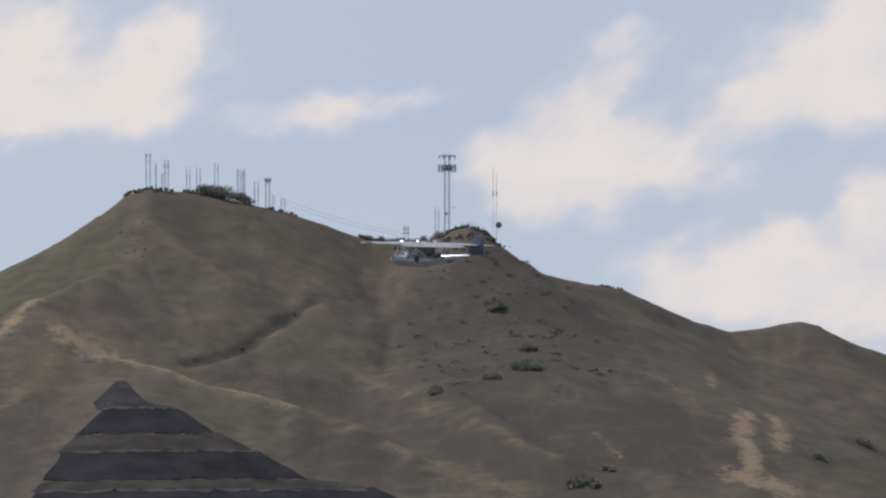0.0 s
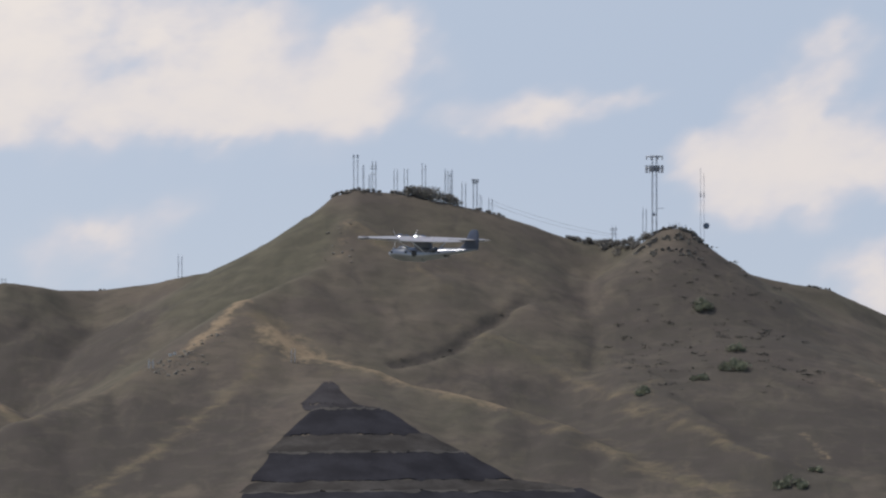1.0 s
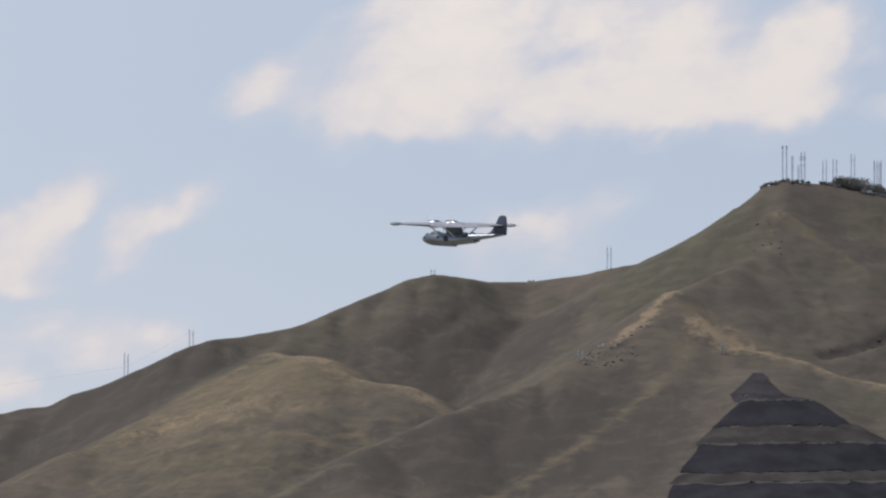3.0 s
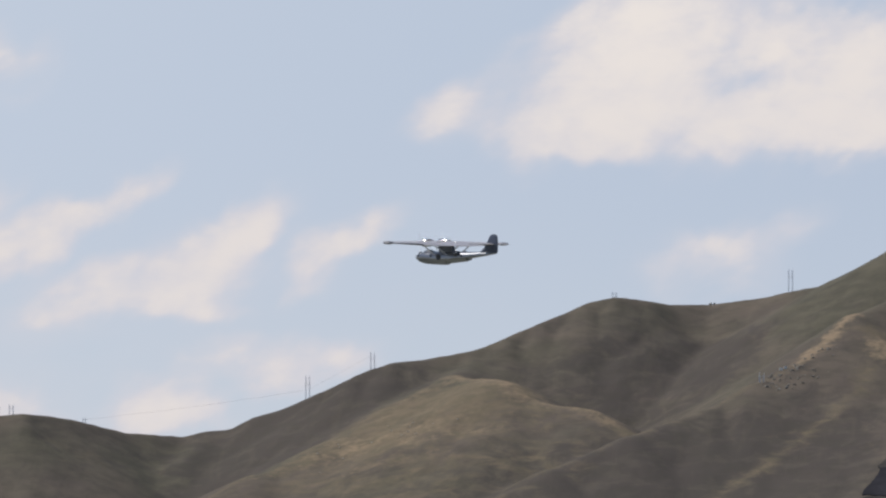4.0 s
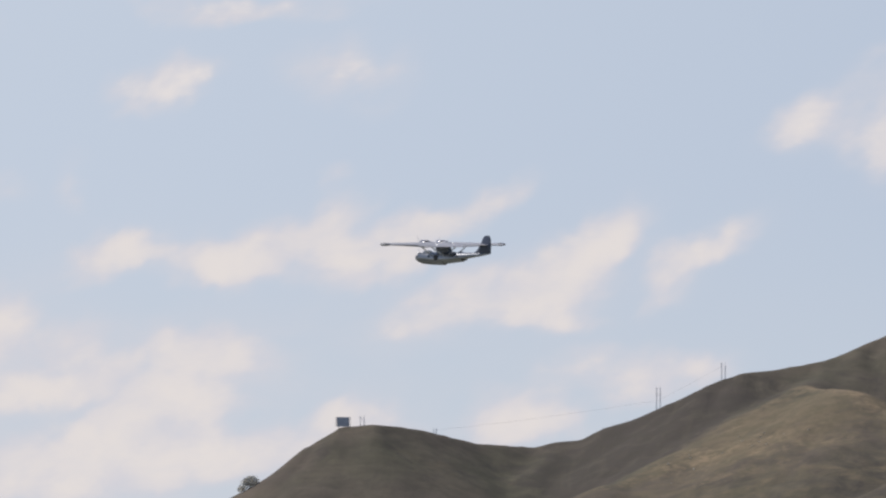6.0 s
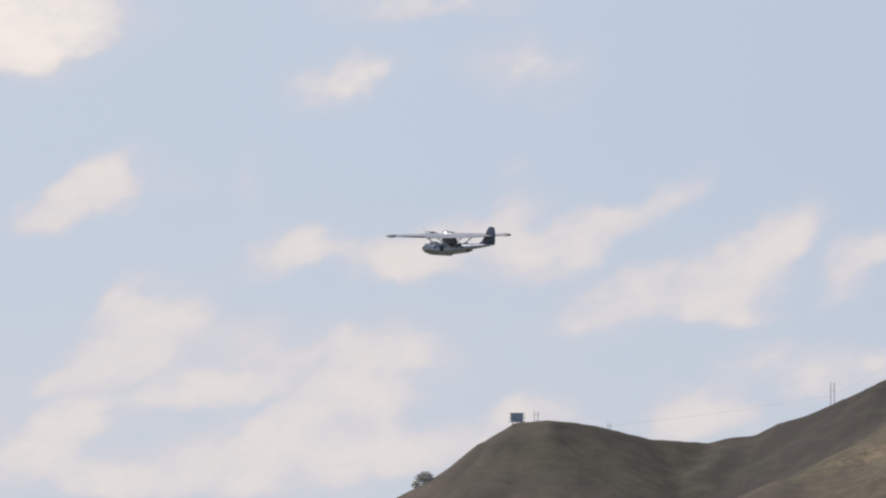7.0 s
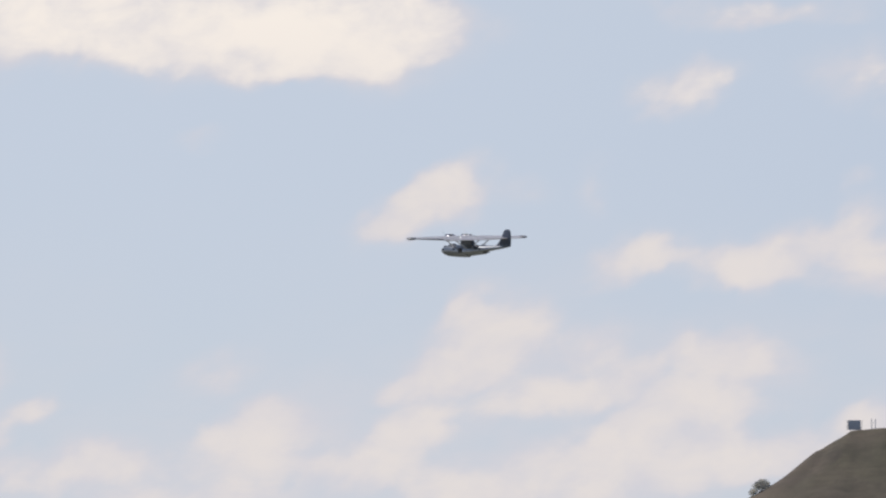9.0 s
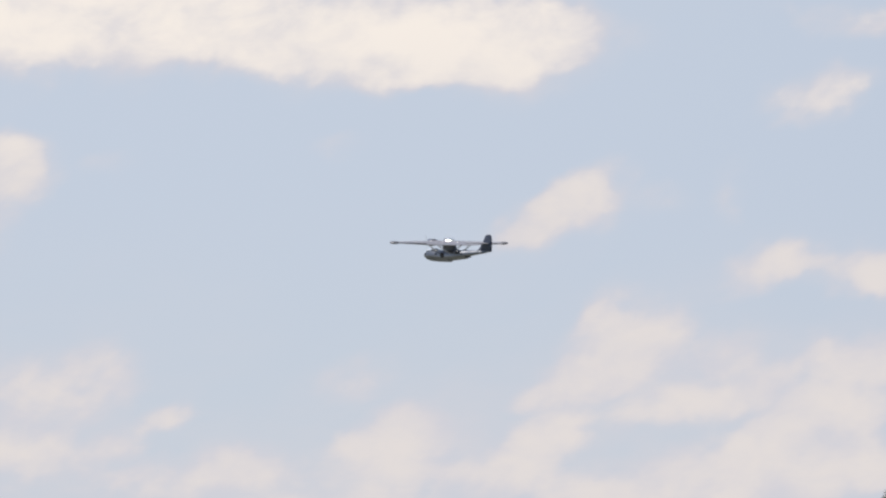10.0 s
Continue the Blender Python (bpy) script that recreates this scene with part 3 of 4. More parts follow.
def cloud_material():
    """Lit cloud over clear blue; the UV map holds degrees of azimuth and elevation."""
    k = Mat("cloud_sky")
    k.pos = k.n.new("ShaderNodeTexCoord").outputs["UV"]
    sep = k.n.new("ShaderNodeSeparateXYZ")
    k.l.new(k.pos, sep.inputs[0])
    grain = k.math("MULTIPLY", k.math("SUBTRACT", k.noise(7.0, 5, 0.6, stretch=(0.6, 1.5, 1), shift=12), 0.5), 0.22)
    thick = k.attr("cloud")
    dens = k.math("ADD", thick, k.math("MULTIPLY", grain, k.ramp(thick, 0.05, 0.4)))
    low = k.ramp(k.math("MULTIPLY", sep.outputs["Y"], -1.0), -3.4, -0.6)
    west = k.ramp(k.math("MULTIPLY", sep.outputs["X"], -1.0), -2.0, 12.0)
    blue = k.mix(k.math("MULTIPLY", low, 0.8), k.mix(west, SKY_EAST, SKY_WEST), SKY_LOW)
    core = k.mix(k.math("MULTIPLY", west, k.ramp(sep.outputs["Y"], 2.8, 4.2)), CLOUD_CORE, CLOUD_WARM)
    folds = k.math("MULTIPLY", k.math("SUBTRACT", k.noise(3.0, 6, 0.58, stretch=(0.8, 1.2, 1), shift=63, distort=0.4), 0.52), 0.85)
    thin = k.mix(k.ramp(dens, 0.02, 0.85), blue, CLOUD_THIN)
    glow = k.n.new("ShaderNodeEmission")
    k.l.new(k.mix(k.ramp(k.math("SUBTRACT", dens, folds), 0.45, 1.1), thin, core), glow.inputs["Color"])
    k.l.new(glow.outputs[0], k.n["Material Output"].inputs["Surface"])
    return k.m


def build_sky():
    """A far curved sheet behind the hills that carries the clouds, finest where they are watched."""
    us = np.concatenate((np.arange(-180, -16, 2.0), np.arange(-16, 4.5, 0.02), np.arange(4.5, 181, 2.7)))
    us[-1] = 180
    vs = np.concatenate(((-0.5, 0.3), np.arange(0.6, 4.9, 0.02), np.arange(4.9, 10.1, 0.4)))
    gu, gv = (q.ravel() for q in np.meshgrid(us, vs))
    w, h = len(us), len(vs)
    i = np.arange((h - 1) * w).reshape(h - 1, w)[:, :-1].ravel()
    faces = np.stack((i, i + 1, i + w + 1, i + w), 1)
    me = bpy.data.meshes.new("cloud_sky")
    me.from_pydata(np.stack((4850 * np.sin(np.radians(gu)), 4850 * np.cos(np.radians(gu)), 4850 * np.tan(np.radians(gv))), 1).tolist(), [], faces.tolist())
    corner = faces.ravel()
    me.uv_layers.new(name="UVMap").data.foreach_set("uv", np.stack((gu[corner], gv[corner]), 1).ravel().astype(np.float32))
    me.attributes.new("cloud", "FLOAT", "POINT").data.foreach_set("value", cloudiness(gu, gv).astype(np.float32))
    me.materials.append(cloud_material())
    ob = tagged(new("backdrop", me), "soft white cumulus clouds in a pale blue sky", "sky", kind="structure")
    ob.visible_shadow = False
    return ob


backdrop = build_sky()


# ---- terraced slope ----
def drape(name, corners, thick, label, material=COVER, nu=48, nv=6):
    """A sheet along the slope between four plan corners (upper left, upper right, lower left, lower right) whose rows keep level."""
    flat = [(x, y, height(x, y)) for x, y in corners]
    (ax, ay, az), (bx, by, bz), (cx, cy, cz), (dx, dy, dz) = flat
    u, v = np.meshgrid(np.linspace(0, 1, nu), np.linspace(0, 1, nv))
    edge = 2.0 * fractal(u * 9, v * 2 + ax, 3)
    x = (ax + (bx - ax) * u) * (1 - v) + (cx + (dx - cx) * u) * v + edge * (abs(u - 0.5) > 0.49)
    y = (ay + (by - ay) * u) * (1 - v) + (cy + (dy - cy) * u) * v
    level = (az + (bz - az) * u) * (1 - v) + (cz + (dz - cz) * u) * v + 1.1 * fractal(u * 22 + ay, v * 2, 5)
    for _ in range(14):
        z = shape(x.ravel(), y.ravel()).reshape(x.shape)
        y = y + np.clip((level - z) / 0.8, -3, 3)
    bm = bmesh.new()
    grid = [[bm.verts.new((x[j, i], y[j, i], z[j, i] + thick)) for i in range(nu)] for j in range(nv)]
    for j in range(nv - 1):
        for i in range(nu - 1):
            bm.faces.new((grid[j][i], grid[j + 1][i], grid[j + 1][i + 1], grid[j][i + 1]))
    rim = [e for e in bm.edges if len(e.link_faces) == 1]
    made = bmesh.ops.extrude_edge_only(bm, edges=rim)
    bmesh.ops.translate(bm, verts=[g for g in made["geom"] if isinstance(g, bmesh.types.BMVert)], vec=(0, 0.1, -thick - 0.5))
    return tagged(part(name, bm, material, None, "", True), label, name.replace("_", " "), "terraces on the spur")


PATH = plain("pale_path", (0.08, 0.072, 0.065), 1.0, 0, 0.3, 0.35)
TERRACES = [
    ((-111.3, 3449.7), (-108.6, 3449.9), (-118.6, 3427.9), (-99.7, 3428.4)),
    ((-114.8, 3422.2), (-91.5, 3429.4), (-124.2, 3405.3), (-75.9, 3415.0)),
    ((-127.7, 3392.0), (-62.6, 3408.2), (-132.5, 3371.1), (-44.8, 3394.0)),
    ((-135.6, 3364.2), (-23.6, 3386.3), (-140.3, 3342.1), (3.0, 3359.3)),
]
drape("slope_cover", TERRACES[0], 0.18, "faded grey cover at the top of a terraced hill slope", TOP_COVER)
for corners in TERRACES[1:]:
    drape("slope_cover", corners, 0.35, "dark grey cover on a terraced hill slope between grassy berms")
drape("slope_cover", (*TERRACES[0][2:], *TERRACES[1][:2]), 0.14, "faded grey cover at the top of a terraced hill slope", TOP_COVER)
for above, below in zip(TERRACES[1:], TERRACES[2:]):
    drape("grass_berm", (above[2], above[3], below[0], below[1]), 0.25, "grey-brown scrubby berm between two dark slope covers", BERM)
for a, b, c, d in TERRACES[1:]:
    mid = [((p[0] * 0.95 + q[0] * 0.05), (p[1] * 0.95 + q[1] * 0.05)) for p, q in ((a, c), (b, d))]
    drape("bench_path", (a, b, *mid), 0.42, "narrow pale path along the top of a dark slope cover", PATH, 48, 3)


# ---- plants ----
def leaf_crown(bm, rnd, lobes, leaves, size):
    """Many small bent leaf blades spread through a few uneven lobes."""
    for cx, cy, cz, r in lobes:
        for _ in range(leaves):
            d = Vector((rnd.gauss(0, 1), rnd.gauss(0, 1), rnd.gauss(0, 1))).normalized() * r * 1.3 * rnd.random() ** 0.6
            c = Vector((cx, cy, cz)) + Vector((d.x, d.y, d.z * 0.8))
            q = Euler((rnd.uniform(0, 6.3), rnd.uniform(0, 6.3), rnd.uniform(0, 6.3))).to_matrix()
            s = size * rnd.uniform(0.6, 1.3)
            p = [bm.verts.new(c + q @ Vector(o)) for o in ((-s, 0, 0), (0, -s * 0.5, s * 0.12), (s, 0, 0), (0, s * 0.5, s * 0.12))]
            bm.faces.new((p[0], p[1], p[2]))
            bm.faces.new((p[0], p[2], p[3]))


def build_bush(x, y, wide, tall, seed, label, name="bush", leaves=LEAF):
    rnd = random.Random(seed)
    base = height(x, y)
    thing = empty(name, pose(x, y, base - 0.1), label, name, "bushes on the hills")
    bm, lobes = bmesh.new(), []
    for i in range(max(4, int(wide * 1.6))):
        r = tall * rnd.uniform(0.25, 0.42)
        lx = (rnd.random() - 0.5) * max(wide - r, 0.3)
        ly = (rnd.random() - 0.5) * wide * 0.5
        top = tall * (1 - (lx / wide * 1.7) ** 2)
        lz = max(r * 0.6, rnd.uniform(0.35, 1.0) * (top - r))
        ground_there = height(x + lx, y + ly) - base
        lobes.append((lx, ly, lz + ground_there, r))
        stem = bmesh.new()
        tube(stem, (lx * 0.3, ly * 0.3, -0.3 + min(0, ground_there)), (lx, ly, lz + ground_there), 0.12, 0.04, 5)
        part("stem", stem, BARK, thing)
    leaf_crown(bm, rnd, lobes, 200 if name == "tree" else 90, 0.36)
    part("crown", bm, leaves, thing)
    return thing


def crest_y(x):
    pts = sorted(SKYLINE_WEST[1:] + SKYLINE_EAST)
    return float(np.interp(x, [p[0] for p in pts], [p[1] for p in pts]))


# x, y (None: on the crest), width, height
DARK_BUSHES = [(-84, None, 9, 4.4), (-78, None, 10, 6.0), (-72, None, 9, 4.6), (-81, None, 8, 5.0), (-91, None, 6, 1.6), (-110, None, 8, 1.7), (-105, None, 7, 1.5), (-99, None, 7, 1.4), (-60, None, 6, 1.4), (-54, None, 4, 1.0),
               (-26, None, 8, 2.2), (-20, None, 9, 3.0), (-14, None, 10, 3.4), (-8, 3608, 10, 3.6), (-3, 3602, 8, 3.6), (1.5, None, 6, 1.6), (5, None, 7, 1.4), (9.5, None, 8, 1.5), (14, None, 7, 1.3), (18, None, 5, 1.1), (3, 3592, 9, 1.1), (10, 3591, 10, 1.0), (16, 3594, 8, 1.0), (5, 3582, 10, 0.9), (14, 3581, 10, 0.9), (-2, 3590, 9, 1.3), (58, None, 6, 0.8), (62, None, 4, 0.7)]
for i, (x, y, w, h) in enumerate(DARK_BUSHES):
    build_bush(x, crest_y(x) if y is None else y, w, h, 100 + i, "dark dry bush on the hill crest", leaves=CREST_LEAF)
for i, (x, y, w, h) in enumerate(GREEN_BUSHES):
    build_bush(x, y, w, h, 200 + i, "rounded green bush on the dry slope")
WEST_BUSHES = [(-196, None, 3, 0.8)]
for i, (x, y, w, h) in enumerate(WEST_BUSHES):
    build_bush(x, crest_y(x), w, h, 300 + i, "low dry bush on the saddle of the ridge", leaves=PALE_LEAF)
build_bush(-469.8, crest_y(-469.8), 6.5, 4.8, 77, "round pale leafy tree on the steep end of the ridge", "tree", PALE_LEAF)


def build_scrub():
    """Countless low tufts all over the hills."""
    rnd = np.random.RandomState(3)
    n = 18000
    x, y = rnd.uniform(-520, 190, n), rnd.uniform(3330, 3640, n)
    dens = fractal(x / 30, y / 30, 4)
    gully = ridge(x, y, GULLY, 0.5)[1]
    keep = ((gully < 2.4) & (rnd.rand(n) < 0.9)) | ((np.hypot((x - 22) / 45, (y - 3530) / 75) < 1) & (dens > 0.02) & (rnd.rand(n) < 0.4))
    x, y = x[keep], y[keep]
    z, bare = shape(x, y), cover(x, y)[0]
    ok = bare < 0.3
    x, y, z = x[ok], y[ok], z[ok]
    s = 0.3 + 0.9 * rnd.rand(len(x)) ** 2.5
    blades = 22
    c = np.repeat(np.stack((x, y, z), 1), blades, 0) + rnd.normal(0, 0.45, (len(x) * blades, 3)) * np.repeat(s, blades)[:, None] * (2.2, 1.6, 0.3)
    c[:, 2] += 0.25 * np.repeat(s, blades)
    r = np.repeat(s, blades)[:, None]
    a, b = rnd.normal(0, 0.26, (len(c), 3)) * r, rnd.normal(0, 0.26, (len(c), 3)) * r
    verts = np.stack((c - a, c + b, c + a), 1).reshape(-1, 3)
    me = bpy.data.meshes.new("scrub")
    me.from_pydata(verts.tolist(), [], np.arange(len(verts)).reshape(-1, 3).tolist())
    me.materials.append(SCRUB)
    return tagged(new("scrub", me), "low dark scrub tufts scattered over dry grass slopes", "scrub", kind="stuff")


build_scrub()


# ---- rocks ----
def build_rock(x, y, size, seed, material=ROCK, label="weathered grey rock in a hillside outcrop"):
    rnd = random.Random(seed)
    bm = bmesh.new()
    bmesh.ops.create_icosphere(bm, subdivisions=2, radius=1)
    for v in bm.verts:
        v.co = Vector((v.co.x * 1.3, v.co.y, v.co.z * 0.7)) * (0.8 + 0.5 * noise.noise(v.co * 1.3 + Vector((seed, 0, 0)))) * size
    ob = part("rock", bm, material)
    ob.matrix_basis = pose(x, y, height(x, y) + size * 0.05, rnd.uniform(-20, 20), rnd.uniform(-20, 20), rnd.uniform(0, 360))
    return tagged(ob, label, "rock", "rock outcrop")


rnd = random.Random(8)
for i in range(140):
    u = rnd.random() ** 0.8
    build_rock(-147 - 22 * u + rnd.gauss(0, 2), 3489 - 24 * u - (24 - 12 * u) * rnd.random() ** 1.6, 0.18 + 0.6 * rnd.random() ** 2.5, i)
for i in range(14):
    build_rock(-107 + rnd.gauss(0, 5), 3572 - 34 * rnd.random(), rnd.uniform(0.3, 0.8), 50 + i)
for i in range(16):
    build_rock(-305 + rnd.gauss(0, 14), 3462 + rnd.gauss(0, 8), rnd.uniform(0.25, 0.5), 80 + i, PALE_ROCK, "small pale stone on the tan grassy slope")


# ---- masts on the ridge ----
# mast and panel greys are lightened to stand for distance haze
MAST_GREY = plain("mast_grey", (0.62, 0.64, 0.68), 0.7, 0.1, 1.0)
PANEL_GREY = plain("antenna_panel_grey", (0.3, 0.31, 0.34), 0.6, 0, 1.0)
DISH_GREY = plain("dish_grey", (0.2, 0.24, 0.3), 0.5, 0, 1.0)


def mast_post(bm, x, y, tall, thin):
    """A slim post, dashed by added clamps all the way up."""
    tube(bm, (x, y, -0.8), (x, y, tall), thin * 0.5, thin * 0.42, 6)
    for i in range(int(tall / 0.85)):
        box(bm, (thin * 2.6, thin * 2.6, 0.42), (x, y, 0.3 + 0.85 * i))


def build_mast(x, tall, wide, head="", thin=0.16, y=None, label="slim grey antenna mast on the ridge, with an added second post"):
    y = crest_y(x) if y is None else y
    thing = empty("antenna_mast", pose(x, y, height(x, y)), label, "mast", "antenna masts on the ridge")
    # the second post is added; each mast has only one
    for side in (-1, 1):
        bm = bmesh.new()
        mast_post(bm, side * wide / 2, 0, tall if side < 0 else tall * 0.985, thin)
        part("post", bm, MAST_GREY, thing)
    for i in range(max(1, int(tall / 5))):
        bm = bmesh.new()
        z = tall * (i + 0.6) / max(1, int(tall / 5))
        tube(bm, (-wide / 2, 0, min(z, tall - 0.3)), (wide / 2, 0, min(z, tall - 0.3)), 0.05)
        part("crossbar", bm, MAST_GREY, thing)
    if head == "panels":
        for dx in (-0.5, 0.5):
            bm = bmesh.new()
            box(bm, (0.6, 0.3, 1.4), (dx * wide, -0.25, tall - 0.6), bevel=0.06)
            part("antenna_panel", bm, MAST_GREY, thing)
    if head == "cluster":
        for i in range(-2, 3):
            bm = bmesh.new()
            box(bm, (0.34, 0.3, 1.9 - 0.15 * abs(i)), (i * 0.5, -0.3 + 0.12 * abs(i), tall - 0.7), pose(0, 0, 0, 0, 7 * i, 0), bevel=0.05)
            part("antenna_panel", bm, PANEL_GREY, thing)
        bm = bmesh.new()
        tube(bm, (-1.1, 0, tall - 0.4), (1.1, 0, tall - 0.4), 0.08)
        part("head_frame", bm, MAST_GREY, thing)
    if head == "arms":
        for z in (0.72, 0.8, 0.55):
            bm = bmesh.new()
            tube(bm, (-1.5, 0, tall * z), (1.0, 0, tall * z), 0.1)
            part("arm", bm, PANEL_GREY, thing)
    if head == "cabinet":
        bm = bmesh.new()
        box(bm, (2.2, 1.2, 1.6), (0, -0.5, 0.9), bevel=0.06)
        part("cabinet", bm, PANEL_GREY, thing)
    if head == "dish":
        bm = bmesh.new()
        bmesh.ops.create_cone(bm, cap_ends=True, segments=18, radius1=0.9, radius2=0.35, depth=0.6, matrix=Matrix.Translation((-1.0, -0.5, tall * 0.13)) @ pose(0, 0, 0, 90, 0, 0))
        part("dish", bm, DISH_GREY, thing, "", True)
    return thing


for x, tall, wide, head, thin in ((-104.7, 12.5, 1.4, "panels", 0.17), (-102.0, 9.5, 0.4, "", 0.12), (-98.2, 11.5, 1.2, "arms", 0.16), (-99.8, 6.5, 0.5, "", 0.12), (-90.6, 9.2, 1.2, "", 0.15),
                                  (-87.0, 9.6, 1.2, "cabinet", 0.15), (-80.6, 12.8, 1.2, "", 0.15), (-71.8, 12.6, 2.4, "dish", 0.22), (-71.6, 12.0, 0.8, "", 0.16), (-66.4, 9.2, 1.3, "", 0.17), (-62.4, 10.8, 1.3, "cluster", 0.2),
                                  (-60.4, 6.0, 0.6, "", 0.1), (-57.0, 5.6, 1.2, "", 0.15), (-13.0, 7.5, 1.2, "arms", 0.15), (-2.1, 12.6, 1.2, "", 0.15)):
    build_mast(x, tall, wide, head, thin)
for x, tall in ((-167.2, 8.4), (-310.8, 6.0), (-333.4, 8.2), (-229.4, 2.0), (-432.6, 3.6), (7.4, 2.2), (9.6, 2.4), (11.8, 2.2)):
    build_mast(x, tall, 1.3, "", 0.14, label="thin grey pole standing on the hill crest, with an added second post")
build_mast(-122.3, 5.0, 1.2, "", 0.13, 3468, "thin grey pole beside the worn path, with an added second post")
build_mast(-170.7, 3.2, 1.4, "", 0.2, 3462.7, "short pale post on the spur, doubled by an added one")


def build_tower(x):
    """The tall tower with two antenna rings."""
    y = crest_y(x)
    thing = empty("antenna_tower", pose(x, y, height(x, y)), "tall grey lattice tower with two rings of antennas", "tower")
    for sx in (-1, 1):
        for sy in (-1, 1):
            bm = bmesh.new()
            mast_post(bm, sx * 0.75, sy * 0.6, 28.7, 0.25)
            part("leg", bm, MAST_GREY, thing)
    for i in range(8):
        bm = bmesh.new()
        z = 1.5 + 3.3 * i
        tube(bm, (-0.75, -0.6, z), (0.75, -0.6, z + 0.05), 0.05)
        part("brace", bm, MAST_GREY, thing)
    for z, count, tall, rad in ((27.7, 8, 1.2, 3.0), (23.6, 16, 2.6, 3.1)):
        bm = bmesh.new()
        for i in range(24):
            a, b = 2 * math.pi * i / 24, 2 * math.pi * (i + 1) / 24
            tube(bm, (rad * math.cos(a), rad * math.sin(a), z + 0.4), (rad * math.cos(b), rad * math.sin(b), z + 0.4), 0.13)
        for a in (0, math.pi / 2):
            tube(bm, (-rad * math.cos(a), -rad * math.sin(a), z + 0.4), (rad * math.cos(a), rad * math.sin(a), z + 0.4), 0.14)
        ring = part("antenna_ring", bm, MAST_GREY, thing)
        for i in range(count):
            a = 2 * math.pi * (i + 0.5) / count
            bm = bmesh.new()
            box(bm, (0.42, 0.3, tall), (0, 0, 0), bevel=0.05)
            p = part("antenna_panel", bm, PANEL_GREY, ring)
            p.matrix_basis = pose(rad * math.cos(a), rad * math.sin(a), z - (0.1 if tall < 2 else 0), 0, 0, math.degrees(a) + 90)
    bm = bmesh.new()
    box(bm, (3.0, 1.6, 2.0), (0, 0, 23.8), bevel=0.1)
    part("equipment_box", bm, PANEL_GREY, thing)
    bm = bmesh.new()
    bmesh.ops.create_cone(bm, cap_ends=True, segments=18, radius1=0.55, radius2=0.3, depth=0.4, matrix=Matrix.Translation((-0.3, -0.9, 7.4)) @ pose(0, 0, 0, 90, 0, 0))
    part("dish", bm, DISH_GREY, thing, "", True)
    bm = bmesh.new()
    tube(bm, (0.75, -0.6, 9.6), (3.4, -0.6, 9.7), 0.08)
    part("arm", bm, MAST_GREY, thing)


build_tower(1.4)


def build_guyed_mast(x):
    y = crest_y(x)
    thing = empty("guyed_mast", pose(x, y, height(x, y)), "very thin pale mast with a blue-grey drum antenna", "mast", "antenna masts on the ridge")
    # post and whip are doubled here too, one of each is added
    for side in (-1, 1):
        bm = bmesh.new()
        mast_post(bm, side * 0.6, 0, 26.5 - 2 * (side > 0), 0.08)
        part("post", bm, STEEL, thing)
        bm = bmesh.new()
        box(bm, (0.35, 0.35, 1.9), (side * 0.6, -0.1, 16.8), bevel=0.05)
        part("whip_antenna", bm, PANEL_GREY, thing)
    bm = bmesh.new()
    bmesh.ops.create_cone(bm, cap_ends=True, segments=20, radius1=1.15, radius2=1.0, depth=0.8, matrix=Matrix.Translation((1.4, -0.3, 5.7)) @ pose(0, 0, 0, 90, 0, 0))
    part("drum_antenna", bm, DISH_GREY, thing, "blue-grey drum antenna", True)
    bm = bmesh.new()
    tube(bm, (0.5, 0, 5.7), (1.4, -0.2, 5.7), 0.1)
    part("bracket", bm, STEEL, thing)


build_guyed_mast(18.4)


def build_wire(ax, az, bx, bz, sag, thick=0.03):
    """A cable between two masts."""
    bm = bmesh.new()
    pts = []
    for i in range(15):
        s = i / 14
        x = ax + (bx - ax) * s
        pts.append((x, crest_y(ax) + (crest_y(bx) - crest_y(ax)) * s, az + (bz - az) * s - sag * 4 * s * (1 - s)))
    for p, q in zip(pts, pts[1:]):
        tube(bm, p, q, thick, sides=4)
    tagged(part("cable", bm, DARK_STEEL), "thin dark cable strung between two masts", "cable", "cables between the masts")


build_wire(-57, height(-57, crest_y(-57)) + 4.6, -13, height(-13, crest_y(-13)) + 4.0, 1.2)
build_wire(-57, height(-57, crest_y(-57)) + 3.4, -13, height(-13, crest_y(-13)) + 3.2, 1.6)
build_mast(-409.3, 2.2, 1.0, "", 0.12, label="short grey pole on the low hill crest, with an added second post")
build_wire(-409.3, height(-409.3, crest_y(-409.3)) + 1.2, -333.4, height(-333.4, crest_y(-333.4)) + 3.1, 0.6, 0.016)
build_wire(-333.4, height(-333.4, crest_y(-333.4)) + 3.1, -310.8, height(-310.8, crest_y(-310.8)) + 5.0, 0.2, 0.016)


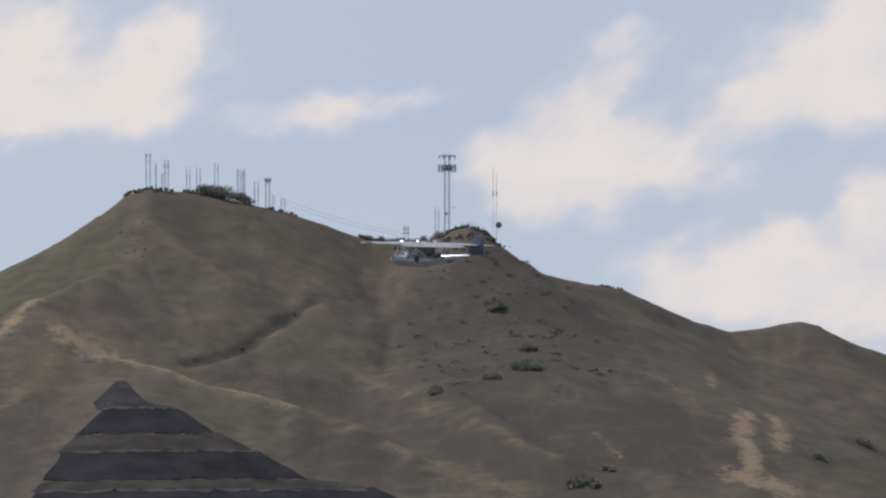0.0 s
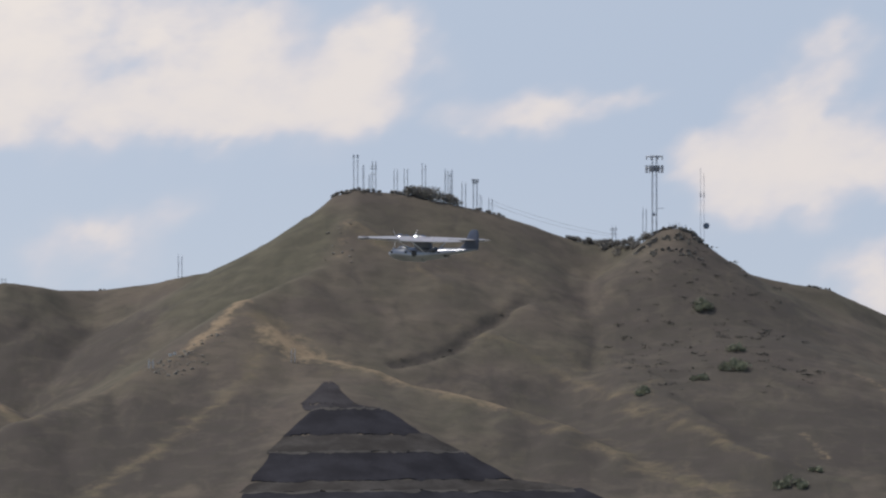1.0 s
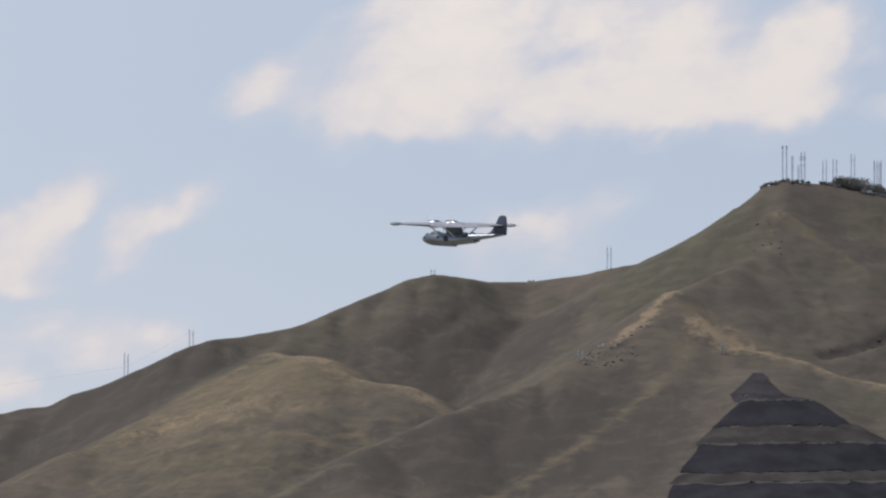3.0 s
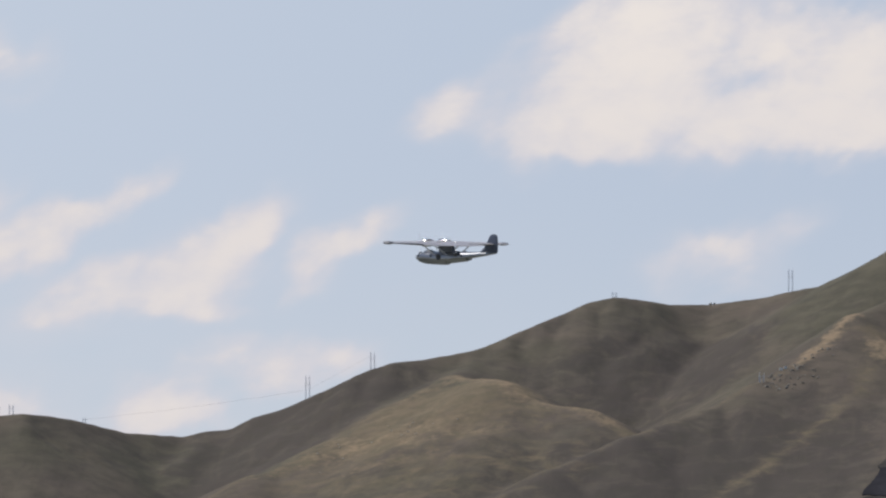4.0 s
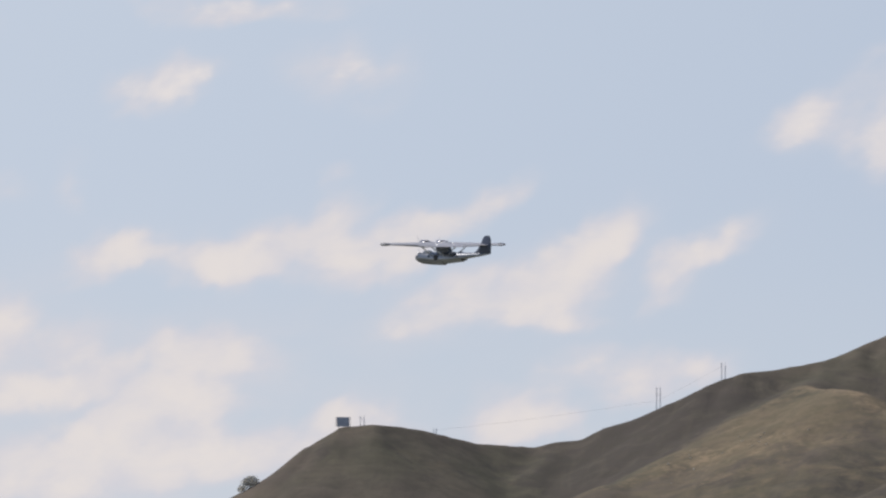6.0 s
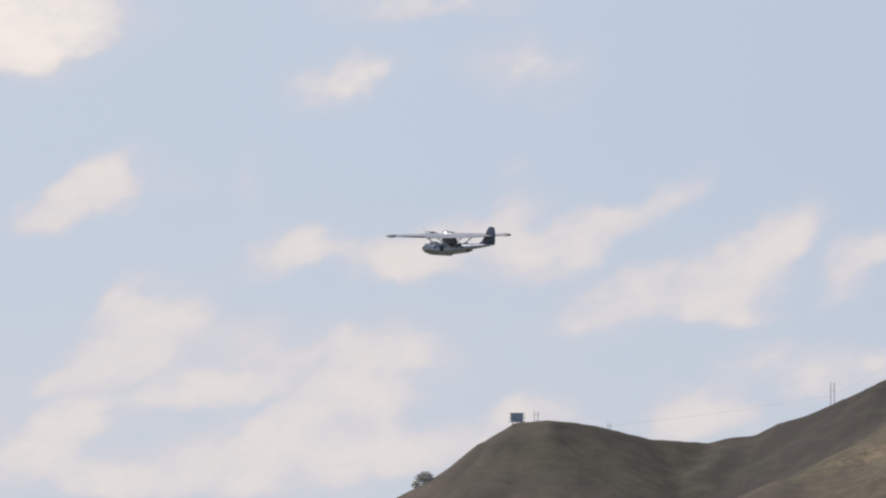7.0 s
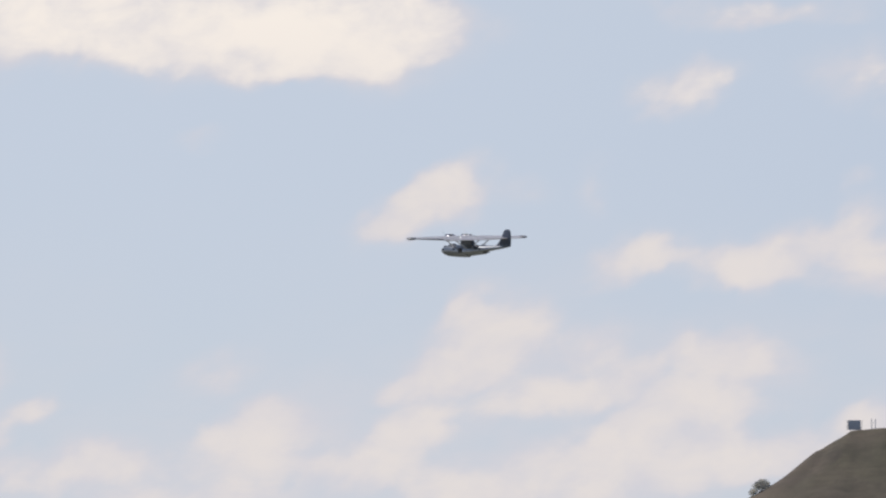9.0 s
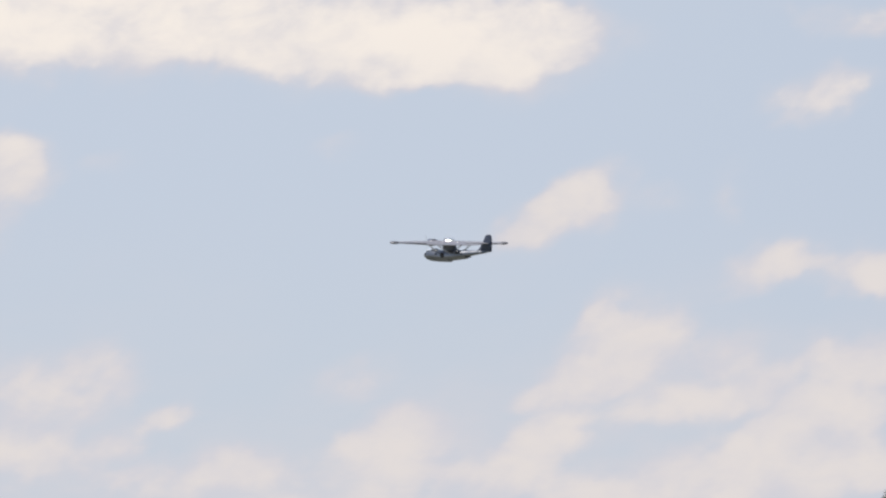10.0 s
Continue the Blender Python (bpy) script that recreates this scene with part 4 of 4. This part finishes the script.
def build_board(x):
    y = crest_y(x)
    thing = empty("billboard", pose(x, y, height(x, y), 0, 0, 8), "dark blue-grey board on posts on the hill crest", "billboard")
    bm = bmesh.new()
    box(bm, (4.2, 0.25, 3.3), (0, 0, 1.8), bevel=0.04)
    # board colour lightened in place of haze
    board = part("board", bm, plain("board_blue_grey", (0.42, 0.44, 0.5), 0.6, 0, 0.6), thing)
    for side in (-1, 1):
        # slats are added along both ends; the board itself ends plain
        for z in range(6):
            bm = bmesh.new()
            box(bm, (0.7, 0.3, 0.22), (side * 2.35, 0, 0.35 + 0.58 * z))
            part("added_edge_slat", bm, PANEL_GREY, board)
        bm = bmesh.new()
        tube(bm, (side * 1.5, 0.2, -0.8), (side * 1.5, 0.2, 3.3), 0.12)
        part("post", bm, DARK_STEEL, thing)
        bm = bmesh.new()
        tube(bm, (side * 1.5, 2.2, -0.8), (side * 1.5, 0.3, 2.2), 0.08)
        part("brace", bm, DARK_STEEL, thing)


build_board(-439.2)


def build_cairn(x, y):
    bm = bmesh.new()
    box(bm, (1.1, 0.7, 0.9), (0, 0, 0.4), bevel=0.12)
    ob = part("white_marker", bm, WHITE)
    ob.matrix_basis = pose(x, y, height(x, y), 0, 0, 12)
    tagged(ob, "small white painted block among the rocks", "marker", "white markers")


build_cairn(-164.5, 3471.7)
build_cairn(-163.0, 3471.9)


# ---- flying boat ----
HULL_GREY = plain("bare_silver_hull", (0.275, 0.285, 0.31), 0.33, 0.85, 0.8, 0.18)
BOTTOM_SHADE = plain("planing_bottom_shade", (0.2, 0.205, 0.225), 0.5, 0.4, 0.8, 0.2)
PYLON_SHADE = plain("pylon_shade", (0.13, 0.138, 0.155), 0.5, 0.2, 0.8, 0.2)
CANOPY = plain("grey_canopy_glass", (0.15, 0.16, 0.18), 0.25, 0.2, 1.2, 0.4)
WING_GREY = plain("silver_wing", (0.5, 0.485, 0.51), 0.5, 0.15, 0.5, 0.12)
FLOAT_GREY = plain("float_grey", (0.17, 0.17, 0.19), 0.5, 0.2, 1.0)
BLADE_GREY = plain("blade_grey", (0.75, 0.76, 0.8), 0.5, 0.2, 1.0)
NAVY = plain("dark_blue_paint", (0.06, 0.073, 0.11), 0.5, 0, 0.6, 0.2)
BLACK = plain("black_rubber", (0.045, 0.045, 0.05), 0.7, 0, 2.0)
CHROME = plain("polished_cowling", (0.45, 0.45, 0.47), 0.085, 1.0, 1.5, 0.1)
GLASS = plain("dark_cockpit_glass", (0.03, 0.035, 0.045), 0.12, 0.0, 1.0)


def hull_ring(y, half, deck, chine, keel, n=12):
    """Cross-section: arched deck, sides down to the chine, then a V to the keel."""
    pts = []
    top = deck - half * 0.75
    for i in range(n + 1):
        a = math.pi * i / n
        pts.append((half * math.cos(a), y, max(top, chine) + (deck - max(top, chine)) * math.sin(a) ** 0.8))
    pts += [(-half * 1.0, y, (top + chine) / 2), (-half * 0.86, y, chine), (-half * 0.4, y, (chine + keel) / 2 - 0.04), (0, y, keel),
            (half * 0.4, y, (chine + keel) / 2 - 0.04), (half * 0.86, y, chine), (half * 1.0, y, (top + chine) / 2)]
    return pts


def foil(x, y, z, chord, thick, n=9):
    """A closed wing section with its leading edge forward (+y)."""
    up, low = [], []
    for i in range(n + 1):
        s = (1 - math.cos(math.pi * i / n)) / 2
        t = thick * chord * 5 * (0.2969 * math.sqrt(s) - 0.126 * s - 0.3516 * s * s + 0.2843 * s**3 - 0.1015 * s**4)
        up.append((x, y + chord * (0.5 - s), z + t * 1.25))
        low.append((x, y + chord * (0.5 - s), z - t * 0.75))
    return up + low[-2:0:-1]


def fin_ring(z, front, rear, half, n=8):
    c, m = front - rear, (front + rear) / 2
    pts = [(half * math.sin(math.pi * i / n) ** 0.7 if 0 < i < n else 0, m + c / 2 * math.cos(math.pi * i / n), z) for i in range(n + 1)]
    return pts + [(-x, y, zz) for x, y, zz in pts[-2:0:-1]]


def build_flying_boat():
    boat = empty("flying_boat", Matrix(), "silver twin-engined flying boat with a dark blue tail, in flight", "aircraft")
    bm = bmesh.new()
    # y, half width, deck height, chine height, keel height
    stations = ((7.3, 0.1, -2.05, -2.2, -2.26), (7.0, 0.38, -1.85, -2.38, -2.6), (6.4, 0.78, -1.58, -2.55, -2.95), (5.2, 1.15, -1.3, -2.65, -3.25), (3.2, 1.4, -1.2, -2.7, -3.4),
                (1.0, 1.5, -1.15, -2.7, -3.48), (-0.6, 1.5, -1.15, -2.7, -3.5), (-0.7, 1.5, -1.15, -2.65, -3.3), (-3.0, 1.38, -1.2, -2.5, -3.1), (-5.3, 1.1, -1.25, -2.3, -2.9),
                (-5.4, 1.08, -1.25, -2.25, -2.5), (-7.5, 0.78, -1.28, -1.95, -2.2), (-9.5, 0.52, -1.3, -1.75, -1.95), (-11.2, 0.3, -1.3, -1.58, -1.7), (-12.1, 0.1, -1.34, -1.45, -1.52))
    loft(bm, [hull_ring(*s) for s in stations])
    hull = part("hull", bm, HULL_GREY, boat, "silver boat-shaped hull with two steps", True)
    # planing bottom ahead of the first step, a thin skin over the hull, greyed to paint its underside shade
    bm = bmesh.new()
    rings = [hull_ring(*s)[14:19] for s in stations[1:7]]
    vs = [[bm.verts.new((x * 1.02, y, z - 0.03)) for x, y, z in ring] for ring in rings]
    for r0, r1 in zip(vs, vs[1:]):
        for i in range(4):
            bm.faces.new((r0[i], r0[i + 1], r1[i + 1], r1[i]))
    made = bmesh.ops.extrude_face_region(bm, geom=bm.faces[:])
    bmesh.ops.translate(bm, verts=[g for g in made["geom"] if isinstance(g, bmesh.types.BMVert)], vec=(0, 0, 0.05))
    part("planing_bottom", bm, BOTTOM_SHADE, hull, "planing bottom with its shade painted in darker grey", True)
    # cockpit, nose turret, wheel wells
    bm = bmesh.new()
    loft(bm, [[(0.78 * w * math.cos(a), y, -1.42 + h * math.sin(a)) for a in [math.pi * i / 10 for i in range(11)]] for y, w, h in ((5.3, 0.75, 0.02), (4.7, 1.0, 0.5), (3.8, 1.1, 0.6), (2.9, 1.0, 0.3))])
    part("cockpit_canopy", bm, CANOPY, hull, "dark glazed canopy", True)
    bm = bmesh.new()
    bmesh.ops.create_uvsphere(bm, u_segments=14, v_segments=8, radius=0.4, matrix=Matrix.Translation((0, 6.2, -1.6)))
    part("nose_turret", bm, CANOPY, hull, "", True)
    for side in (-1, 1):
        bm = bmesh.new()
        bmesh.ops.create_cone(bm, cap_ends=True, segments=20, radius1=0.5, radius2=0.45, depth=0.3, matrix=Matrix.Translation((side * 1.46, 0.5, -2.2)) @ pose(0, 0, 0, 0, 90, 0))
        part("wheel", bm, BLACK, hull, "black main wheel folded into the hull side", True)
        bm = bmesh.new()
        bmesh.ops.create_uvsphere(bm, u_segments=14, v_segments=10, radius=0.68, matrix=Matrix.Translation((side * 0.95, -3.4, -1.6)) @ Matrix.Diagonal((0.8, 1.3, 0.8, 1)))
        part("waist_blister", bm, GLASS, hull, "glazed teardrop blister", True)
        for y in (5.9, 2.4, -4.6):
            bm = bmesh.new()
            half = 0.98 if y > 5 else (1.44 if y > 0 else 1.2)
            box(bm, (0.06, 0.5, 0.34), (side * half, y, -1.95), bevel=0.02)
            part("hull_window", bm, GLASS, hull)
    for y in (-0.68, -5.37):
        bm = bmesh.new()
        box(bm, (1.6, 0.06, 0.24), (0, y, -2.95 if y > -1 else -2.55), bevel=0.02)
        part("hull_step", bm, BLACK, hull)
    # pylon, its colour darkened to stand for the wing's shadow
    bm = bmesh.new()
    loft(bm, [fin_ring(-1.5, 1.9, -2.6, 0.62), fin_ring(-1.0, 1.75, -2.1, 0.5), fin_ring(-0.2, 1.9, -1.7, 0.55)])
    part("pylon", bm, PYLON_SHADE, boat, "pylon that carries the wing, darkened for the wing's shadow", True)
    # wing
    bm = bmesh.new()
    rows = [(-14.6, 2.3, 0.12), (-13.2, 2.75, 0.11), (-10.0, 3.45, 0.13), (-7.0, 3.95, 0.15), (-4.5, 4.3, 0.165)]
    rows = rows + [(-x, c, t) for x, c, t in rows[::-1]]
    loft(bm, [foil(x, (4.3 - c) * 0.08, 0.02 * max(0, abs(x) - 4.5), c, t * 1.2) for x, c, t in rows])
    bmesh.ops.rotate(bm, verts=bm.verts, matrix=Matrix.Rotation(radians(6.0), 3, "X"))
    wing = part("wing", bm, WING_GREY, boat, "long silver parasol wing", True)
    for side in (-1, 1):
        bm = bmesh.new()
        loft(bm, [[(side * (14.5 + 0.85 * r * math.cos(a)), y, 0.22 + (0.29 * r) * math.sin(a)) for a in [2 * math.pi * i / 12 for i in range(12)]]
                  for y, r in ((1.1, 0.15), (0.9, 0.6), (0.5, 0.95), (0, 1.0), (-0.6, 0.8), (-1.0, 0.2))])
        part("wingtip_float", bm, FLOAT_GREY, wing, "dark float folded up as the wing tip", True)
        bm = bmesh.new()
        loft(bm, [foil(side * 7.6, -1.55, 0.1, 0.85, 0.12), foil(side * 14.4, -0.95, 0.2, 0.6, 0.12)])
        part("aileron", bm, WING_GREY, wing, "", True)
        for y0, y1, x1 in ((1.5, 1.2, 4.4), (-1.6, -1.3, 4.4)):
            bm = bmesh.new()
            tube(bm, (side * 1.2, y0, -2.0), (side * x1, y1, -0.2), 0.11, sides=8)
            part("strut", bm, STEEL, boat)
    # engines
    for side in (-1, 1):
        x = side * 2.05
        bm = bmesh.new()
        loft(bm, [[(x + r * math.cos(a), y, 0.32 + dz + r * math.sin(a)) for a in [2 * math.pi * i / 18 for i in range(18)]]
                  for y, r, dz in ((3.55, 0.5, 0), (3.5, 0.62, 0), (3.2, 0.66, 0), (2.3, 0.56, 0), (1.4, 0.46, -0.05), (0.4, 0.42, -0.12), (-0.6, 0.2, -0.1))])
        nacelle = part("engine_nacelle", bm, HULL_GREY, boat, "", True)
        bm = bmesh.new()
        loft(bm, [[(x + r * math.cos(a), y, 0.32 + r * math.sin(a)) for a in [2 * math.pi * i / 18 for i in range(18)]]
                  for y, r in ((3.62, 0.55), (3.58, 0.66), (3.4, 0.72), (3.1, 0.72), (2.75, 0.67), (2.4, 0.59))])
        part("cowling", bm, CHROME, nacelle, "polished engine cowling", True)
        bm = bmesh.new()
        loft(bm, [[(x + q * math.cos(a), y, 0.32 + q * math.sin(a)) for a in [2 * math.pi * i / 18 for i in range(18)]] for y, q in ((2.42, 0.66), (2.0, 0.67), (1.95, 0.55))])
        part("cowl_flap", bm, BLACK, nacelle, "dark ring of cowl flaps", True)
        bm = bmesh.new()
        loft(bm, [[(x + q * math.cos(a), y, 0.32 + q * math.sin(a)) for a in [2 * math.pi * i / 18 for i in range(18)]] for y, q in ((1.95, 0.63), (1.6, 0.57), (1.2, 0.45))])
        part("accessory_cowl", bm, CHROME, nacelle, "polished band behind the engine", True)
        bm = bmesh.new()
        tube(bm, (x + side * 0.45, 2.3, 0.78), (x + side * 0.45, 1.5, 0.8), 0.1, sides=10)
        part("exhaust", bm, DARK_STEEL, nacelle, "", True)
        prop = new("propeller")
        prop.parent = boat
        bm = bmesh.new()
        bmesh.ops.create_uvsphere(bm, u_segments=12, v_segments=8, radius=0.2)
        part("hub", bm, CHROME, prop, "", True)
        for i in range(3):
            bm = bmesh.new()
            loft(bm, [[(dx * w, dy, r) for dx, dy in ((0.5, 0.02), (0.5, -0.02), (-0.5, -0.02), (-0.5, 0.02))] for r, w in ((0.15, 0.04), (0.7, 0.045), (1.3, 0.04), (1.75, 0.02))])
            bmesh.ops.rotate(bm, verts=bm.verts, matrix=Matrix.Rotation(radians(120 * i), 3, "Y"))
            part("blade", bm, BLADE_GREY, prop)
        PROPELLERS.append((prop, x))
    # tail
    bm = bmesh.new()
    loft(bm, [fin_ring(-1.55, -7.0, -12.15, 0.24), fin_ring(-1.1, -8.3, -12.25, 0.22), fin_ring(-0.5, -9.0, -12.3, 0.2), fin_ring(0.2, -9.55, -12.3, 0.17), fin_ring(0.9, -9.95, -12.25, 0.14), fin_ring(1.4, -10.25, -12.15, 0.1), fin_ring(1.68, -10.55, -11.98, 0.06), fin_ring(1.79, -10.9, -11.7, 0.02)])
    fin = part("tail_fin", bm, NAVY, boat, "dark blue fin and rudder", True)
    bm = bmesh.new()
    rows = [(-4.7, 1.3), (-4.2, 2.0), (-0.15, 2.9)]
    rows = rows + [(-x, c) for x, c in rows[::-1]]
    loft(bm, [foil(x, -10.2, 0.1, c, 0.1) for x, c in rows])
    part("tailplane", bm, WING_GREY, fin, "silver tailplane", True)
    bm = bmesh.new()
    tube(bm, (0, 2.4, -1.2), (0, 2.4, -0.3), 0.03)
    part("aerial_mast", bm, DARK_STEEL, boat)
    return boat


PROPELLERS = []
flying_boat = build_flying_boat()
FLIGHT = [
    (0, -2.87, 1639.81, 73.81, -1.10, 50.00),
    (0.5, -20.49, 1654.19, 75.22, -1.10, 50.02),
    (1, -37.54, 1668.66, 76.13, -1.16, 49.97),
    (1.5, -54.80, 1683.22, 77.05, -1.40, 50.04),
    (2, -72.67, 1697.86, 78.24, -1.40, 50.26),
    (2.5, -89.65, 1712.65, 79.00, -1.38, 50.53),
    (4, -141.50, 1757.82, 82.07, -1.48, 51.12),
    (4.5, -158.74, 1773.20, 83.16, -1.58, 51.12),
    (5, -175.99, 1788.76, 84.40, -1.51, 50.99),
    (5.5, -193.28, 1804.52, 85.76, -1.74, 50.77),
    (7, -245.60, 1853.04, 89.51, -2.31, 50.69),
    (7.5, -263.22, 1869.68, 91.13, -2.85, 50.93),
    (8, -281.00, 1886.56, 92.17, -3.00, 51.28),
    (8.5, -298.65, 1903.74, 93.05, -2.62, 51.73),
    (9, -316.41, 1921.20, 94.22, -2.59, 52.09),
    (9.5, -334.46, 1938.93, 95.41, -2.00, 52.27),
    (10, -352.11, 1957.06, 96.55, -1.64, 52.74),
]


# ---- flight ----
PITCH = 1.8


def motions():
    walk(flying_boat, [(t, pose(x, y, z, PITCH, bank, heading)) for t, x, y, z, bank, heading in FLIGHT])
    for prop, x in PROPELLERS:
        walk(prop, [(i / 30, pose(x, 3.85, 0.32, 0, 80 * i + 17 * x, 0)) for i in range(301)])
    # the clouds drift slowly before the wind
    walk(backdrop, [(0.0, pose(0, 0, 0)), (10.0, pose(0, 0, 0, 0, 0, -0.21))])


motions()
